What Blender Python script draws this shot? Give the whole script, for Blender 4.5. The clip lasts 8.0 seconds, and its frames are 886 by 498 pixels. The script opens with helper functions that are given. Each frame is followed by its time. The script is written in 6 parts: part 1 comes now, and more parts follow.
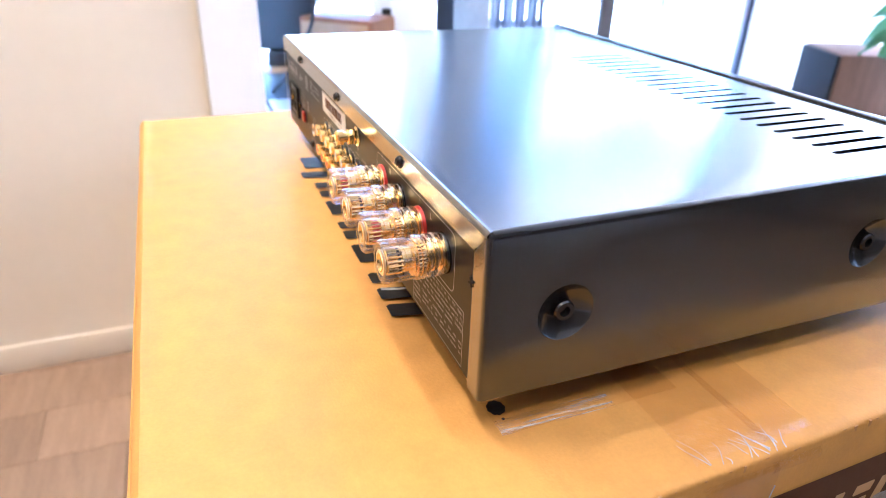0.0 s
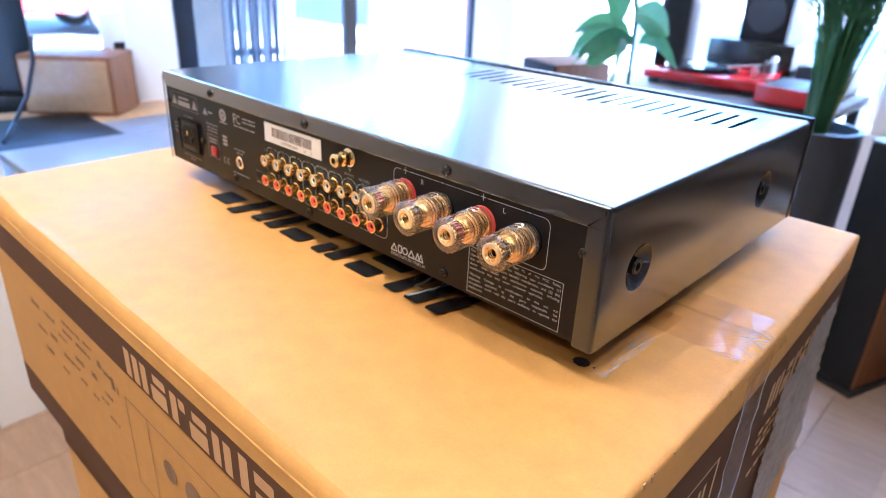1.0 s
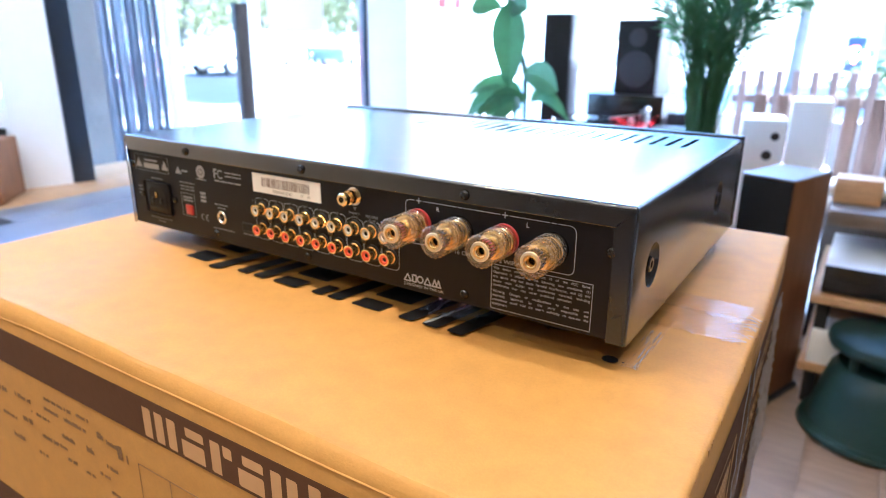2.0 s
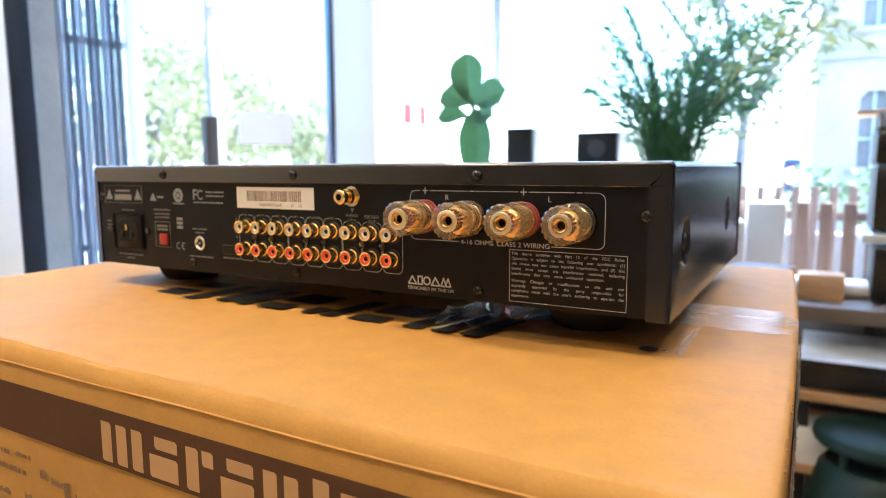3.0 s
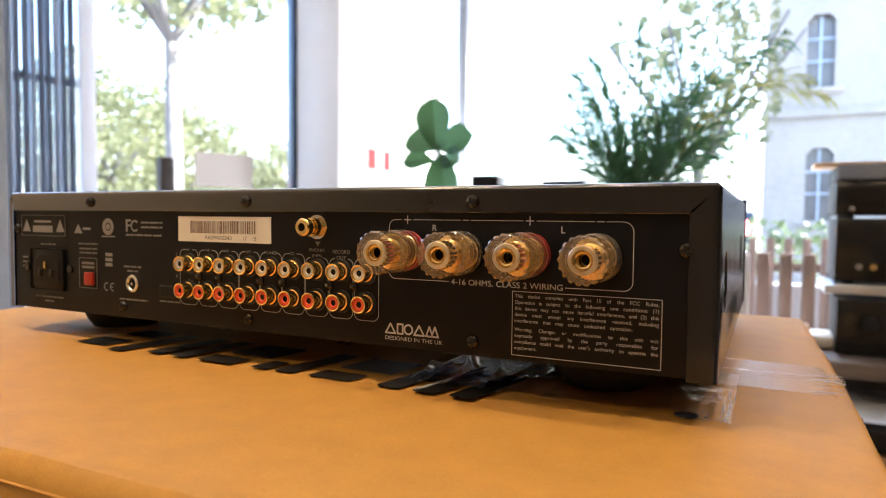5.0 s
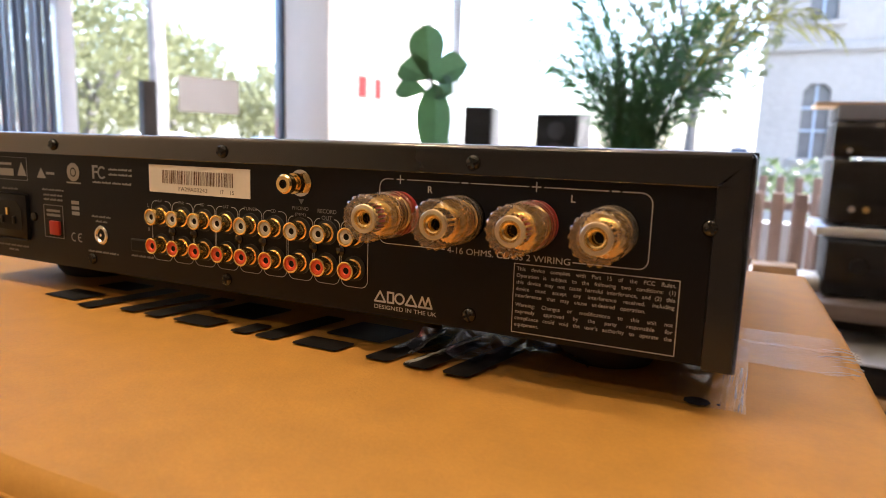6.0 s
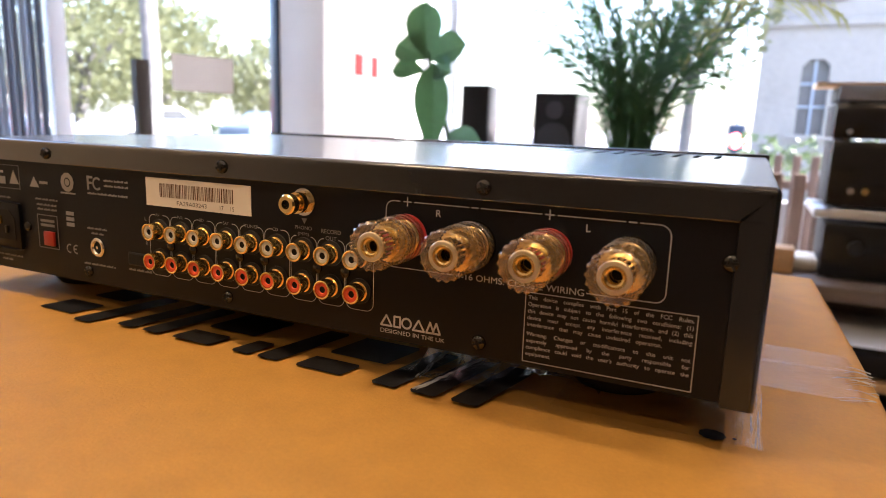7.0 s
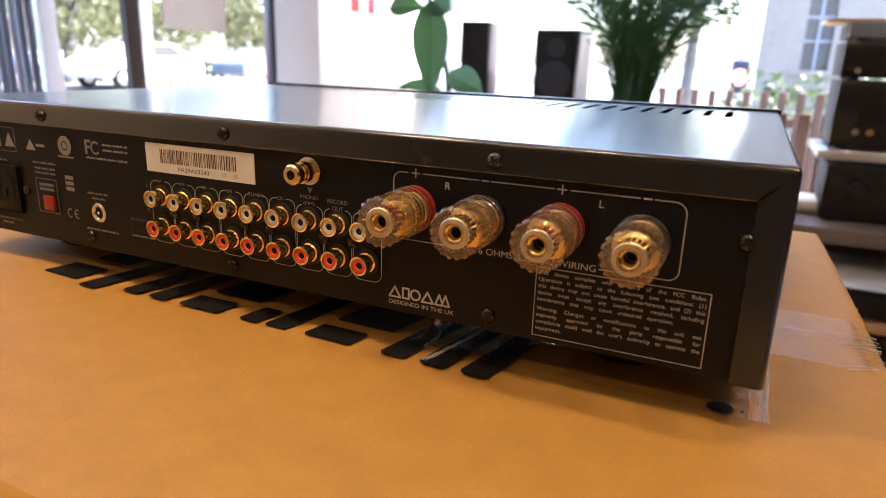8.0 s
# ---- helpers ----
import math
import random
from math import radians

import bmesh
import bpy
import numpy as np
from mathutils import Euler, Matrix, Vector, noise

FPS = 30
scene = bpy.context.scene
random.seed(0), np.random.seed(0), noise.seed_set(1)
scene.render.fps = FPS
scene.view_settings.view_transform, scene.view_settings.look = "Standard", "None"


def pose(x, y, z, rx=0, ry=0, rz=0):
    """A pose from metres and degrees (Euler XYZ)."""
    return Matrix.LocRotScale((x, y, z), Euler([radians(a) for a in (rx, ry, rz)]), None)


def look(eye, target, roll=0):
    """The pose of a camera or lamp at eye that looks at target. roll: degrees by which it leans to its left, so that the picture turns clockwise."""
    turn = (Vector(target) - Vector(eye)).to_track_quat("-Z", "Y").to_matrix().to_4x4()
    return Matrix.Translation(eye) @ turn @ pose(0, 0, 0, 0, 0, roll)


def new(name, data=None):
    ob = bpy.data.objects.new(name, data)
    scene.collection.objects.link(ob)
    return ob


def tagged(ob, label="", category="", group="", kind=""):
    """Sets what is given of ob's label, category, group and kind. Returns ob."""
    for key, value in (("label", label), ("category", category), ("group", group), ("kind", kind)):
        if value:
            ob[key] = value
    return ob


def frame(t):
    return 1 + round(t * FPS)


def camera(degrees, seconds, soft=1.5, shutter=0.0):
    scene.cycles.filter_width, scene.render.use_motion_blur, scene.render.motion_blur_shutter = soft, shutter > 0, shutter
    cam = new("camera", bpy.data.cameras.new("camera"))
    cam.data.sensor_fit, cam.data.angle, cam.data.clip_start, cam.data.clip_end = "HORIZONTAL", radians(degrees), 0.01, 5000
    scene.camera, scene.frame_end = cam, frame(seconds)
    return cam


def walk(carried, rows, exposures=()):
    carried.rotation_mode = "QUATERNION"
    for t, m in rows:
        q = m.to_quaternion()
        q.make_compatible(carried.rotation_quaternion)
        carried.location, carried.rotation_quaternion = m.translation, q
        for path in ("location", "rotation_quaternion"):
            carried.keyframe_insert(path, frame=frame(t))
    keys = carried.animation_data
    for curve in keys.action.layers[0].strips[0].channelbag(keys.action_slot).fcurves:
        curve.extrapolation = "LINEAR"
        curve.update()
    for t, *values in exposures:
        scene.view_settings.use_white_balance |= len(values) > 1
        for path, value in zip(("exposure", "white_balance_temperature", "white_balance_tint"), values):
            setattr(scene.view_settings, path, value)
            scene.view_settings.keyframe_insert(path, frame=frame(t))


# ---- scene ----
cam = camera(68.2, 8.0, soft=0.9)
PATH = [
    (0, (0.402, -0.094, 1.192), (-1.244, 0.587, 0.283), 1.8),
    (0.5, (0.38, -0.167, 1.184), (-1.082, 0.851, 0.275), 3.3),
    (1, (0.345, -0.248, 1.19), (-0.892, 1.096, 0.374), 2.6),
    (1.5, (0.318, -0.299, 1.186), (-0.744, 1.218, 0.432), 2.1),
    (1.7, (0.313, -0.31, 1.184), (-0.74, 1.24, 0.486), 1.4),
    (2.8, (0.279, -0.314, 1.105), (-0.706, 1.39, 0.752), -0.5),
    (3, (0.273, -0.31, 1.089), (-0.712, 1.413, 0.847), -0.2),
    (3.5, (0.271, -0.299, 1.07), (-0.695, 1.449, 0.97), -0.5),
    (4, (0.265, -0.289, 1.065), (-0.69, 1.467, 0.99), -0.7),
    (4.2, (0.262, -0.284, 1.0645), (-0.683, 1.478, 1.005), -0.6),
    (5.3, (0.223, -0.252, 1.081), (-0.641, 1.547, 0.947), 0.9),
    (5.5, (0.221, -0.247, 1.081), (-0.64, 1.548, 0.891), 1.2),
    (6, (0.217, -0.237, 1.091), (-0.628, 1.549, 0.784), 1.8),
    (6.5, (0.212, -0.231, 1.104), (-0.619, 1.552, 0.744), 1.6),
    (7, (0.207, -0.229, 1.109), (-0.62, 1.552, 0.729), 1.9),
    (7.5, (0.204, -0.226, 1.115), (-0.61, 1.545, 0.668), 2.1),
    (8, (0.2, -0.225, 1.121), (-0.599, 1.521, 0.56), 1.8),
]
EXPOSURES = [(0, 4.80, 4450, 14), (1.0, 4.62, 4250, 13), (1.7, 4.50, 4300, 10), (3.0, 4.16, 4850, 6), (4.2, 3.95, 5160, 8), (5.5, 3.49, 5900, 14),
             (8.0, 3.38, 5830, 19)]

walk(cam, [(t, look(eye, target, roll)) for t, eye, target, roll in PATH], EXPOSURES)
cam.data.dof.use_dof, cam.data.dof.focus_distance, cam.data.dof.aperture_fstop = True, 0.290, 12.0

# ---- world and light ----
world = bpy.data.worlds.new("sky")
scene.world = world
world.use_nodes = True
wn = world.node_tree.nodes
sky = wn.new("ShaderNodeTexSky")
sky.sky_type, sky.sun_disc = "NISHITA", False
sky.air_density, sky.dust_density, sky.ozone_density = 1.0, 2.5, 0.3
sky.sun_elevation, sky.sun_rotation = radians(38.4), radians(73.7)
wn["Background"].inputs["Strength"].default_value = 0.15
world.node_tree.links.new(sky.outputs[0], wn["Background"].inputs["Color"])


def lamp(name, kind, energy, color, m, size=0.1, angle=0.5):
    d = bpy.data.lights.new(name, kind)
    d.energy, d.color = energy, color
    if kind == "SUN":
        d.angle = radians(angle)
    if kind == "AREA":
        d.shape, d.size = "DISK", size
    if kind == "SPOT":
        d.shadow_soft_size, d.spot_size, d.spot_blend = size, radians(angle), 0.6
    ob = new(name, d)
    ob.matrix_world = m
    return ob


lamp("sun", "SUN", 5.0, (1.0, 0.95, 0.86), look((0, 0, 0), (-0.75, -0.22, -0.62)))
CEIL = 2.9
SPOTS = [(-0.82, -0.58, 0.50, 0.17), (-0.22, -0.50, 0.38, 0.10), (0.45, -0.55, 0.38, 0.10), (1.10, -0.45, 0.38, 0.10), (-0.7, -1.9, 0.36, 0.09), (0.5, -2.0, 0.36, 0.09)]
for sx, sy, watt, wide in SPOTS:
    lamp("downlight_bulb", "AREA", watt, (1.0, 0.70, 0.37), look((sx, sy, CEIL - 0.045), (sx, sy, 0)), wide)

# ---- materials ----
def mat(name, col, rough=0.5, metal=0.0, var=0.12, scale=14.0, bump=0.0, bscale=180.0, coat=0.0, spec=0.5,
        trans=0.0, ior=1.45, alpha=1.0, emit=0.0, rvar=0.0, stretch=None, rand=0.0):
    m = bpy.data.materials.new(name)
    m.use_nodes = True
    n, l = m.node_tree.nodes, m.node_tree.links
    b = n["Principled BSDF"]
    b.inputs["Roughness"].default_value = rough
    b.inputs["Metallic"].default_value = metal
    b.inputs["Specular IOR Level"].default_value = spec
    b.inputs["Coat Weight"].default_value = coat
    b.inputs["Coat Roughness"].default_value = 0.08
    b.inputs["Transmission Weight"].default_value = trans
    b.inputs["IOR"].default_value = ior
    b.inputs["Alpha"].default_value = alpha
    b.inputs["Base Color"].default_value = (*col, 1)
    if emit:
        b.inputs["Emission Color"].default_value = (*col, 1)
        b.inputs["Emission Strength"].default_value = emit
    tc = n.new("ShaderNodeTexCoord")
    src = tc.outputs["Object"]
    if stretch:
        mp = n.new("ShaderNodeMapping")
        mp.inputs["Scale"].default_value = stretch
        l.new(src, mp.inputs["Vector"])
        src = mp.outputs["Vector"]
    if var or rand:
        big = n.new("ShaderNodeTexNoise")
        big.inputs["Scale"].default_value = scale
        big.inputs["Detail"].default_value = 5
        l.new(src, big.inputs["Vector"])
        fine = n.new("ShaderNodeTexNoise")
        fine.inputs["Scale"].default_value = scale * 9
        fine.inputs["Detail"].default_value = 4
        l.new(src, fine.inputs["Vector"])
        add = n.new("ShaderNodeMath")
        add.operation = "MULTIPLY_ADD"
        l.new(fine.outputs[0], add.inputs[0])
        add.inputs[1].default_value = 0.6
        l.new(big.outputs[0], add.inputs[2])
        rng = n.new("ShaderNodeMapRange")
        rng.inputs["From Min"].default_value, rng.inputs["From Max"].default_value = 0.45, 1.15
        rng.inputs["To Min"].default_value, rng.inputs["To Max"].default_value = 1 - var, 1 + var
        l.new(add.outputs[0], rng.inputs["Value"])
        val = rng.outputs[0]
        if rand:
            oi = n.new("ShaderNodeObjectInfo")
            r2 = n.new("ShaderNodeMapRange")
            r2.inputs["To Min"].default_value, r2.inputs["To Max"].default_value = 1 - rand, 1 + rand
            l.new(oi.outputs["Random"], r2.inputs["Value"])
            mu = n.new("ShaderNodeMath")
            mu.operation = "MULTIPLY"
            l.new(val, mu.inputs[0])
            l.new(r2.outputs[0], mu.inputs[1])
            val = mu.outputs[0]
        sc = n.new("ShaderNodeVectorMath")
        sc.operation = "SCALE"
        sc.inputs[0].default_value = col
        l.new(val, sc.inputs["Scale"])
        l.new(sc.outputs[0], b.inputs["Base Color"])
        if rvar:
            rr = n.new("ShaderNodeMapRange")
            rr.inputs["From Min"].default_value, rr.inputs["From Max"].default_value = 0.45, 1.15
            rr.inputs["To Min"].default_value, rr.inputs["To Max"].default_value = max(0.02, rough - rvar), rough + rvar
            l.new(add.outputs[0], rr.inputs["Value"])
            l.new(rr.outputs[0], b.inputs["Roughness"])
    if bump:
        bn = n.new("ShaderNodeTexNoise")
        bn.inputs["Scale"].default_value = bscale
        bn.inputs["Detail"].default_value = 4
        l.new(src, bn.inputs["Vector"])
        bp = n.new("ShaderNodeBump")
        bp.inputs["Strength"].default_value = bump
        bp.inputs["Distance"].default_value = 0.4 / bscale
        l.new(bn.outputs[0], bp.inputs["Height"])
        l.new(bp.outputs[0], b.inputs["Normal"])
    return m


M = dict(
    lid=mat("satin_dark_grey_paint", (0.017, 0.0175, 0.020), 0.20, 0.0, 0.08, 30, 0.04, 900, ior=2.0, rvar=0.03),
    panel=mat("black_panel_paint", (0.0050, 0.0054, 0.0080), 0.38, 0.0, 0.10, 40, 0.06, 900, spec=0.27),
    blackgloss=mat("black_gloss", (0.010, 0.010, 0.011), 0.16, 0.0, 0.1, 30),
    blackmatte=mat("black_matte_plastic", (0.014, 0.014, 0.015), 0.5, 0.0, 0.12, 30, 0.05, 400),
    dullblack=mat("dull_black_steel", (0.010, 0.010, 0.011), 0.75, 0.0, 0.12, 30, spec=0.2),
    # wood veneer with the speaker's shade put into a darker tone
    shadewood=mat("shaded_wood_veneer", (0.12, 0.068, 0.042), 0.6, 0.0, 0.25, 6, 0.06, 80, spec=0.2, stretch=(8, 8, 1)),
    rubber=mat("black_rubber", (0.016, 0.015, 0.015), 0.65, 0.0, 0.15, 50),
    # near-black colour puts the shade into holes, recesses and the open case
    hole=mat("hole_shade", (0.004, 0.004, 0.004), 0.8, 0.0, 0.0),
    print_=mat("printed_ink_grey_white", (0.50, 0.49, 0.48), 0.6, 0.0, 0.05, 60),
    printmid=mat("printed_ink_soft", (0.27, 0.26, 0.25), 0.6, 0.0, 0.05, 60),
    printdim=mat("printed_ink_dim", (0.20, 0.19, 0.18), 0.6, 0.0, 0.05, 60),
    gold=mat("gold_plating", (1.0, 0.73, 0.29), 0.17, 1.0, 0.06, 60, rvar=0.04),
    goldsatin=mat("satin_gold_plating", (1.0, 0.74, 0.30), 0.20, 1.0, 0.06, 60, rvar=0.05),
    nickel=mat("nickel", (0.72, 0.71, 0.69), 0.2, 1.0, 0.06, 60),
    steel=mat("dark_screw_steel", (0.06, 0.058, 0.057), 0.16, 0.85, 0.1, 80),
    dish=mat("black_chromed_dish", (0.09, 0.09, 0.095), 0.2, 0.8, 0.08, 60),
    red=mat("red_plastic", (0.34, 0.022, 0.014), 0.3, 0.0, 0.06, 60),
    redins=mat("red_orange_insert", (0.80, 0.10, 0.03), 0.35, 0.0, 0.05, 60),
    white=mat("white_insert", (0.64, 0.60, 0.52), 0.35, 0.0, 0.04, 60),
    frost=mat("pale_metal_ring", (1.0, 0.84, 0.58), 0.32, 1.0, 0.05, 60),
    sticker=mat("white_paper_sticker", (0.76, 0.73, 0.68), 0.6, 0.0, 0.04, 60),
    kraft=mat("kraft_cardboard", (0.55, 0.289, 0.056), 0.63, 0.0, 0.11, 60, 0.32, 760, spec=0.40, rvar=0.05),
    kraftedge=mat("torn_cardboard_edge", (0.46, 0.25, 0.085), 0.9, 0.0, 0.25, 60, 0.4, 300),
    printbrown=mat("faded_brown_print", (0.27, 0.16, 0.075), 0.7, 0.0, 0.10, 20),
    brown=mat("dark_brown_print", (0.115, 0.056, 0.029), 0.7, 0.0, 0.10, 20, 0.12, 400, spec=0.15),
    inkblack=mat("black_ink_print", (0.011, 0.010, 0.010), 0.5, 0.0, 0.12, 30, 0.1, 400),
    kraftink=mat("kraft_coloured_reserve", (0.58, 0.34, 0.13), 0.7, 0.0, 0.06, 20, 0.15, 400),
    greywrap=mat("grey_translucent_wrap", (0.42, 0.37, 0.31), 0.35, 0.0, 0.35, 60, 0.8, 90, alpha=0.72, spec=0.5),
    cream=mat("cream_wall_paint", (0.74, 0.66, 0.53), 0.8, 0.0, 0.03, 3, 0.05, 300),
    whitepaint=mat("white_wall_paint", (0.86, 0.85, 0.84), 0.65, 0.0, 0.03, 3, 0.05, 300),
    # dark tone of added walls, keeps their bounce and mirror image low
    taupe=mat("taupe_light_screen", (0.10, 0.085, 0.075), 0.8, 0.0, 0.05, 3),
    beige=mat("warm_brown_paint", (0.30, 0.23, 0.165), 0.8, 0.0, 0.04, 3),
    ceilpaint=mat("ceiling_paint", (0.72, 0.68, 0.62), 0.85, 0.0, 0.03, 3),
    frame_dark=mat("dark_blue_grey_metal", (0.035, 0.045, 0.065), 0.35, 0.5, 0.1, 10),
    shutter=mat("blue_grey_shutter_metal", (0.12, 0.14, 0.18), 0.4, 0.2, 0.1, 10),
    frontpanel=mat("glossy_pale_veneer", (0.34, 0.21, 0.10), 0.12, 0.0, 0.2, 6, coat=0.6),
    slate=mat("blue_grey_laminate", (0.21, 0.21, 0.225), 0.42, 0.0, 0.10, 8, 0.04, 200),
    darkwood=mat("dark_stained_wood", (0.045, 0.037, 0.032), 0.6, 0.0, 0.2, 6, 0.1, 60, stretch=(8, 8, 1)),
    frame_grey=mat("grey_blue_metal", (0.28, 0.32, 0.38), 0.4, 0.4, 0.08, 10),
    glass=mat("window_glass", (1, 1, 1), 0.0, 0.0, 0.0, trans=1.0, ior=1.02, spec=0.4),
    oak=mat("pale_oak_plank", (0.32, 0.215, 0.137), 0.5, 0.0, 0.22, 5, 0.1, 60, stretch=(1, 8, 1), rand=0.16),
    wood=mat("warm_brown_veneer", (0.20, 0.086, 0.030), 0.6, 0.0, 0.25, 6, 0.06, 80, spec=0.2, stretch=(8, 8, 1)),
    tablewood=mat("honey_wood_top", (0.48, 0.29, 0.13), 0.4, 0.0, 0.25, 6, 0.06, 80, stretch=(1.5, 9, 9)),
    greywood=mat("grey_brown_wood", (0.15, 0.115, 0.09), 0.5, 0.0, 0.2, 6, stretch=(1.5, 9, 9)),
    cloth=mat("black_speaker_cloth", (0.006, 0.006, 0.007), 0.9, 0.0, 0.2, 300, 0.2, 900),
    green=mat("green_moulded_plastic", (0.010, 0.030, 0.022), 0.5, 0.0, 0.12, 12, 0.12, 300),
    silver=mat("brushed_silver", (0.62, 0.66, 0.72), 0.28, 0.8, 0.06, 20, stretch=(1, 20, 1)),
    # pale blue-white colour holds the sky's reflection on a silver cover
    skysilver=mat("silver_with_sky_sheen", (0.70, 0.73, 0.78), 0.28, 0.0, 0.05, 12, 0.03, 200),
    redgloss=mat("red_lacquer", (0.33, 0.010, 0.014), 0.12, 0.0, 0.05, 20, coat=0.6),
    bark=mat("plane_tree_bark", (0.095, 0.09, 0.085), 0.8, 0.0, 0.35, 5, 0.5, 20),
    soil=mat("soil", (0.04, 0.028, 0.02), 0.9, 0.0, 0.3, 60, 0.6, 120),
    pot=mat("anthracite_pot", (0.022, 0.023, 0.026), 0.45, 0.0, 0.12, 12),
    stone=mat("beige_stone_facade", (0.25, 0.235, 0.21), 0.85, 0.0, 0.14, 0.8, 0.3, 8),
    paving=mat("pale_paving", (0.30, 0.295, 0.29), 0.8, 0.0, 0.12, 1.2, 0.2, 12),
    asphalt=mat("asphalt", (0.055, 0.055, 0.058), 0.85, 0.0, 0.2, 2, 0.3, 40),
    carwhite=mat("white_car_paint", (0.70, 0.70, 0.72), 0.15, 0.0, 0.02, 3, coat=0.8),
    carred=mat("red_car_paint", (0.45, 0.02, 0.02), 0.15, 0.0, 0.02, 3, coat=0.8),
    carblue=mat("blue_grey_car_paint", (0.12, 0.16, 0.22), 0.15, 0.0, 0.02, 3, coat=0.8),
    greyglass=mat("grey_window_glass", (0.13, 0.125, 0.12), 0.25, 0.0, 0.25, 3),
    carglass=mat("car_glass", (0.03, 0.035, 0.04), 0.05, 0.0, 0.0),
    fence=mat("brown_fence_wood", (0.085, 0.050, 0.034), 0.7, 0.0, 0.25, 6, 0.2, 60, stretch=(8, 8, 1)),
    rust=mat("brown_red_cabinet_paint", (0.23, 0.085, 0.055), 0.5, 0.0, 0.15, 4),
    yellow=mat("yellow_strip", (0.75, 0.45, 0.08), 0.5, 0.0, 0.1, 6),
    signred=mat("sign_red", (0.70, 0.03, 0.03), 0.4, 0.0, 0.03, 10),
    paper=mat("paper_sheet", (0.70, 0.69, 0.70), 0.7, 0.0, 0.03, 10),
    bulb=mat("warm_lamp_glass", (1.0, 0.72, 0.40), 0.4, 0.0, 0.0, emit=12.0),
    redlight=mat("red_signal_lens", (1.0, 0.06, 0.05), 0.3, 0.0, 0.0, emit=6.0),
)


def foliage(name, col, glow, mixing, var=0.35, scale=8.0):
    """Leaf: a dull green surface through which light passes."""
    m = mat(name, col, 0.45, 0.0, var, scale)
    n, l = m.node_tree.nodes, m.node_tree.links
    t, mx = n.new("ShaderNodeBsdfTranslucent"), n.new("ShaderNodeMixShader")
    t.inputs["Color"].default_value = (*glow, 1)
    mx.inputs[0].default_value = mixing
    l.new(n["Principled BSDF"].outputs[0], mx.inputs[1])
    l.new(t.outputs[0], mx.inputs[2])
    l.new(mx.outputs[0], n["Material Output"].inputs[0])
    return m


M["leaf"] = foliage("leaf_dark_green", (0.042, 0.110, 0.048), (0.08, 0.18, 0.07), 0.32)
M["palm"] = foliage("palm_leaf_green", (0.040, 0.105, 0.042), (0.09, 0.21, 0.07), 0.36)
M["palmdry"] = foliage("palm_leaf_yellowed", (0.19, 0.19, 0.05), (0.36, 0.36, 0.10), 0.45)
M["tree"] = foliage("tree_leaf", (0.108, 0.115, 0.058), (0.235, 0.245, 0.12), 0.45, 0.4, 2.0)
M["grass"] = foliage("hedge_green", (0.06, 0.085, 0.040), (0.11, 0.15, 0.06), 0.4, 0.4, 5.0)


def clear_film(name, tint, rough, gloss, bump, bscale, least=0.05):
    """Thin clear plastic: see-through, with a gloss that grows at a slant."""
    m = bpy.data.materials.new(name)
    m.use_nodes = True
    n, l = m.node_tree.nodes, m.node_tree.links
    n.remove(n["Principled BSDF"])
    tr, gl, mx, lw = n.new("ShaderNodeBsdfTransparent"), n.new("ShaderNodeBsdfGlossy"), n.new("ShaderNodeMixShader"), n.new("ShaderNodeLayerWeight")
    pw, ma = n.new("ShaderNodeMath"), n.new("ShaderNodeMath")
    pw.operation, ma.operation = "POWER", "MULTIPLY_ADD"
    lw.inputs["Blend"].default_value, pw.inputs[1].default_value = 0.5, 3.5
    ma.inputs[1].default_value, ma.inputs[2].default_value = gloss, least
    tr.inputs["Color"].default_value = (*tint, 1)
    gl.inputs["Roughness"].default_value = rough
    tc, bn, bp = n.new("ShaderNodeTexCoord"), n.new("ShaderNodeTexNoise"), n.new("ShaderNodeBump")
    bn.inputs["Scale"].default_value, bn.inputs["Detail"].default_value = bscale, 5
    bp.inputs["Strength"].default_value, bp.inputs["Distance"].default_value = bump, 0.5 / bscale
    l.new(tc.outputs["Object"], bn.inputs["Vector"])
    l.new(bn.outputs[0], bp.inputs["Height"])
    l.new(bp.outputs[0], gl.inputs["Normal"])
    l.new(bp.outputs[0], lw.inputs["Normal"])
    l.new(lw.outputs["Facing"], pw.inputs[0])
    l.new(pw.outputs[0], ma.inputs[0])
    l.new(ma.outputs[0], mx.inputs[0])
    l.new(tr.outputs[0], mx.inputs[1])
    l.new(gl.outputs[0], mx.inputs[2])
    l.new(mx.outputs[0], n["Material Output"].inputs[0])
    return m


M["tape"] = clear_film("clear_packing_tape", (0.97, 0.94, 0.90), 0.15, 0.28, 0.40, 90, 0.06)
M["film"] = clear_film("crinkled_clear_film", (0.93, 0.93, 0.93), 0.10, 0.90, 0.9, 70, 0.30)
# whitish colour paints the window glints on film and tape creases
M["filmglint"] = mat("white_film_glint", (0.80, 0.81, 0.83), 0.12, 0.0, 0.3, 300, alpha=0.55, spec=1.0)
acr = bpy.data.materials.new("clear_acrylic")
acr.use_nodes = True
M["acrylic"] = acr
an, al = acr.node_tree.nodes, acr.node_tree.links
an.remove(an["Principled BSDF"])
gla, tra, glo, dif, alw, apw, ama = (an.new(k) for k in ("ShaderNodeBsdfGlass", "ShaderNodeBsdfTransparent", "ShaderNodeBsdfGlossy", "ShaderNodeBsdfDiffuse", "ShaderNodeLayerWeight", "ShaderNodeMath", "ShaderNodeMath"))
gla.inputs["IOR"].default_value, gla.inputs["Roughness"].default_value = 1.45, 0.0
tra.inputs["Color"].default_value = (0.985, 0.965, 0.95, 1)
glo.inputs["Roughness"].default_value = 0.07
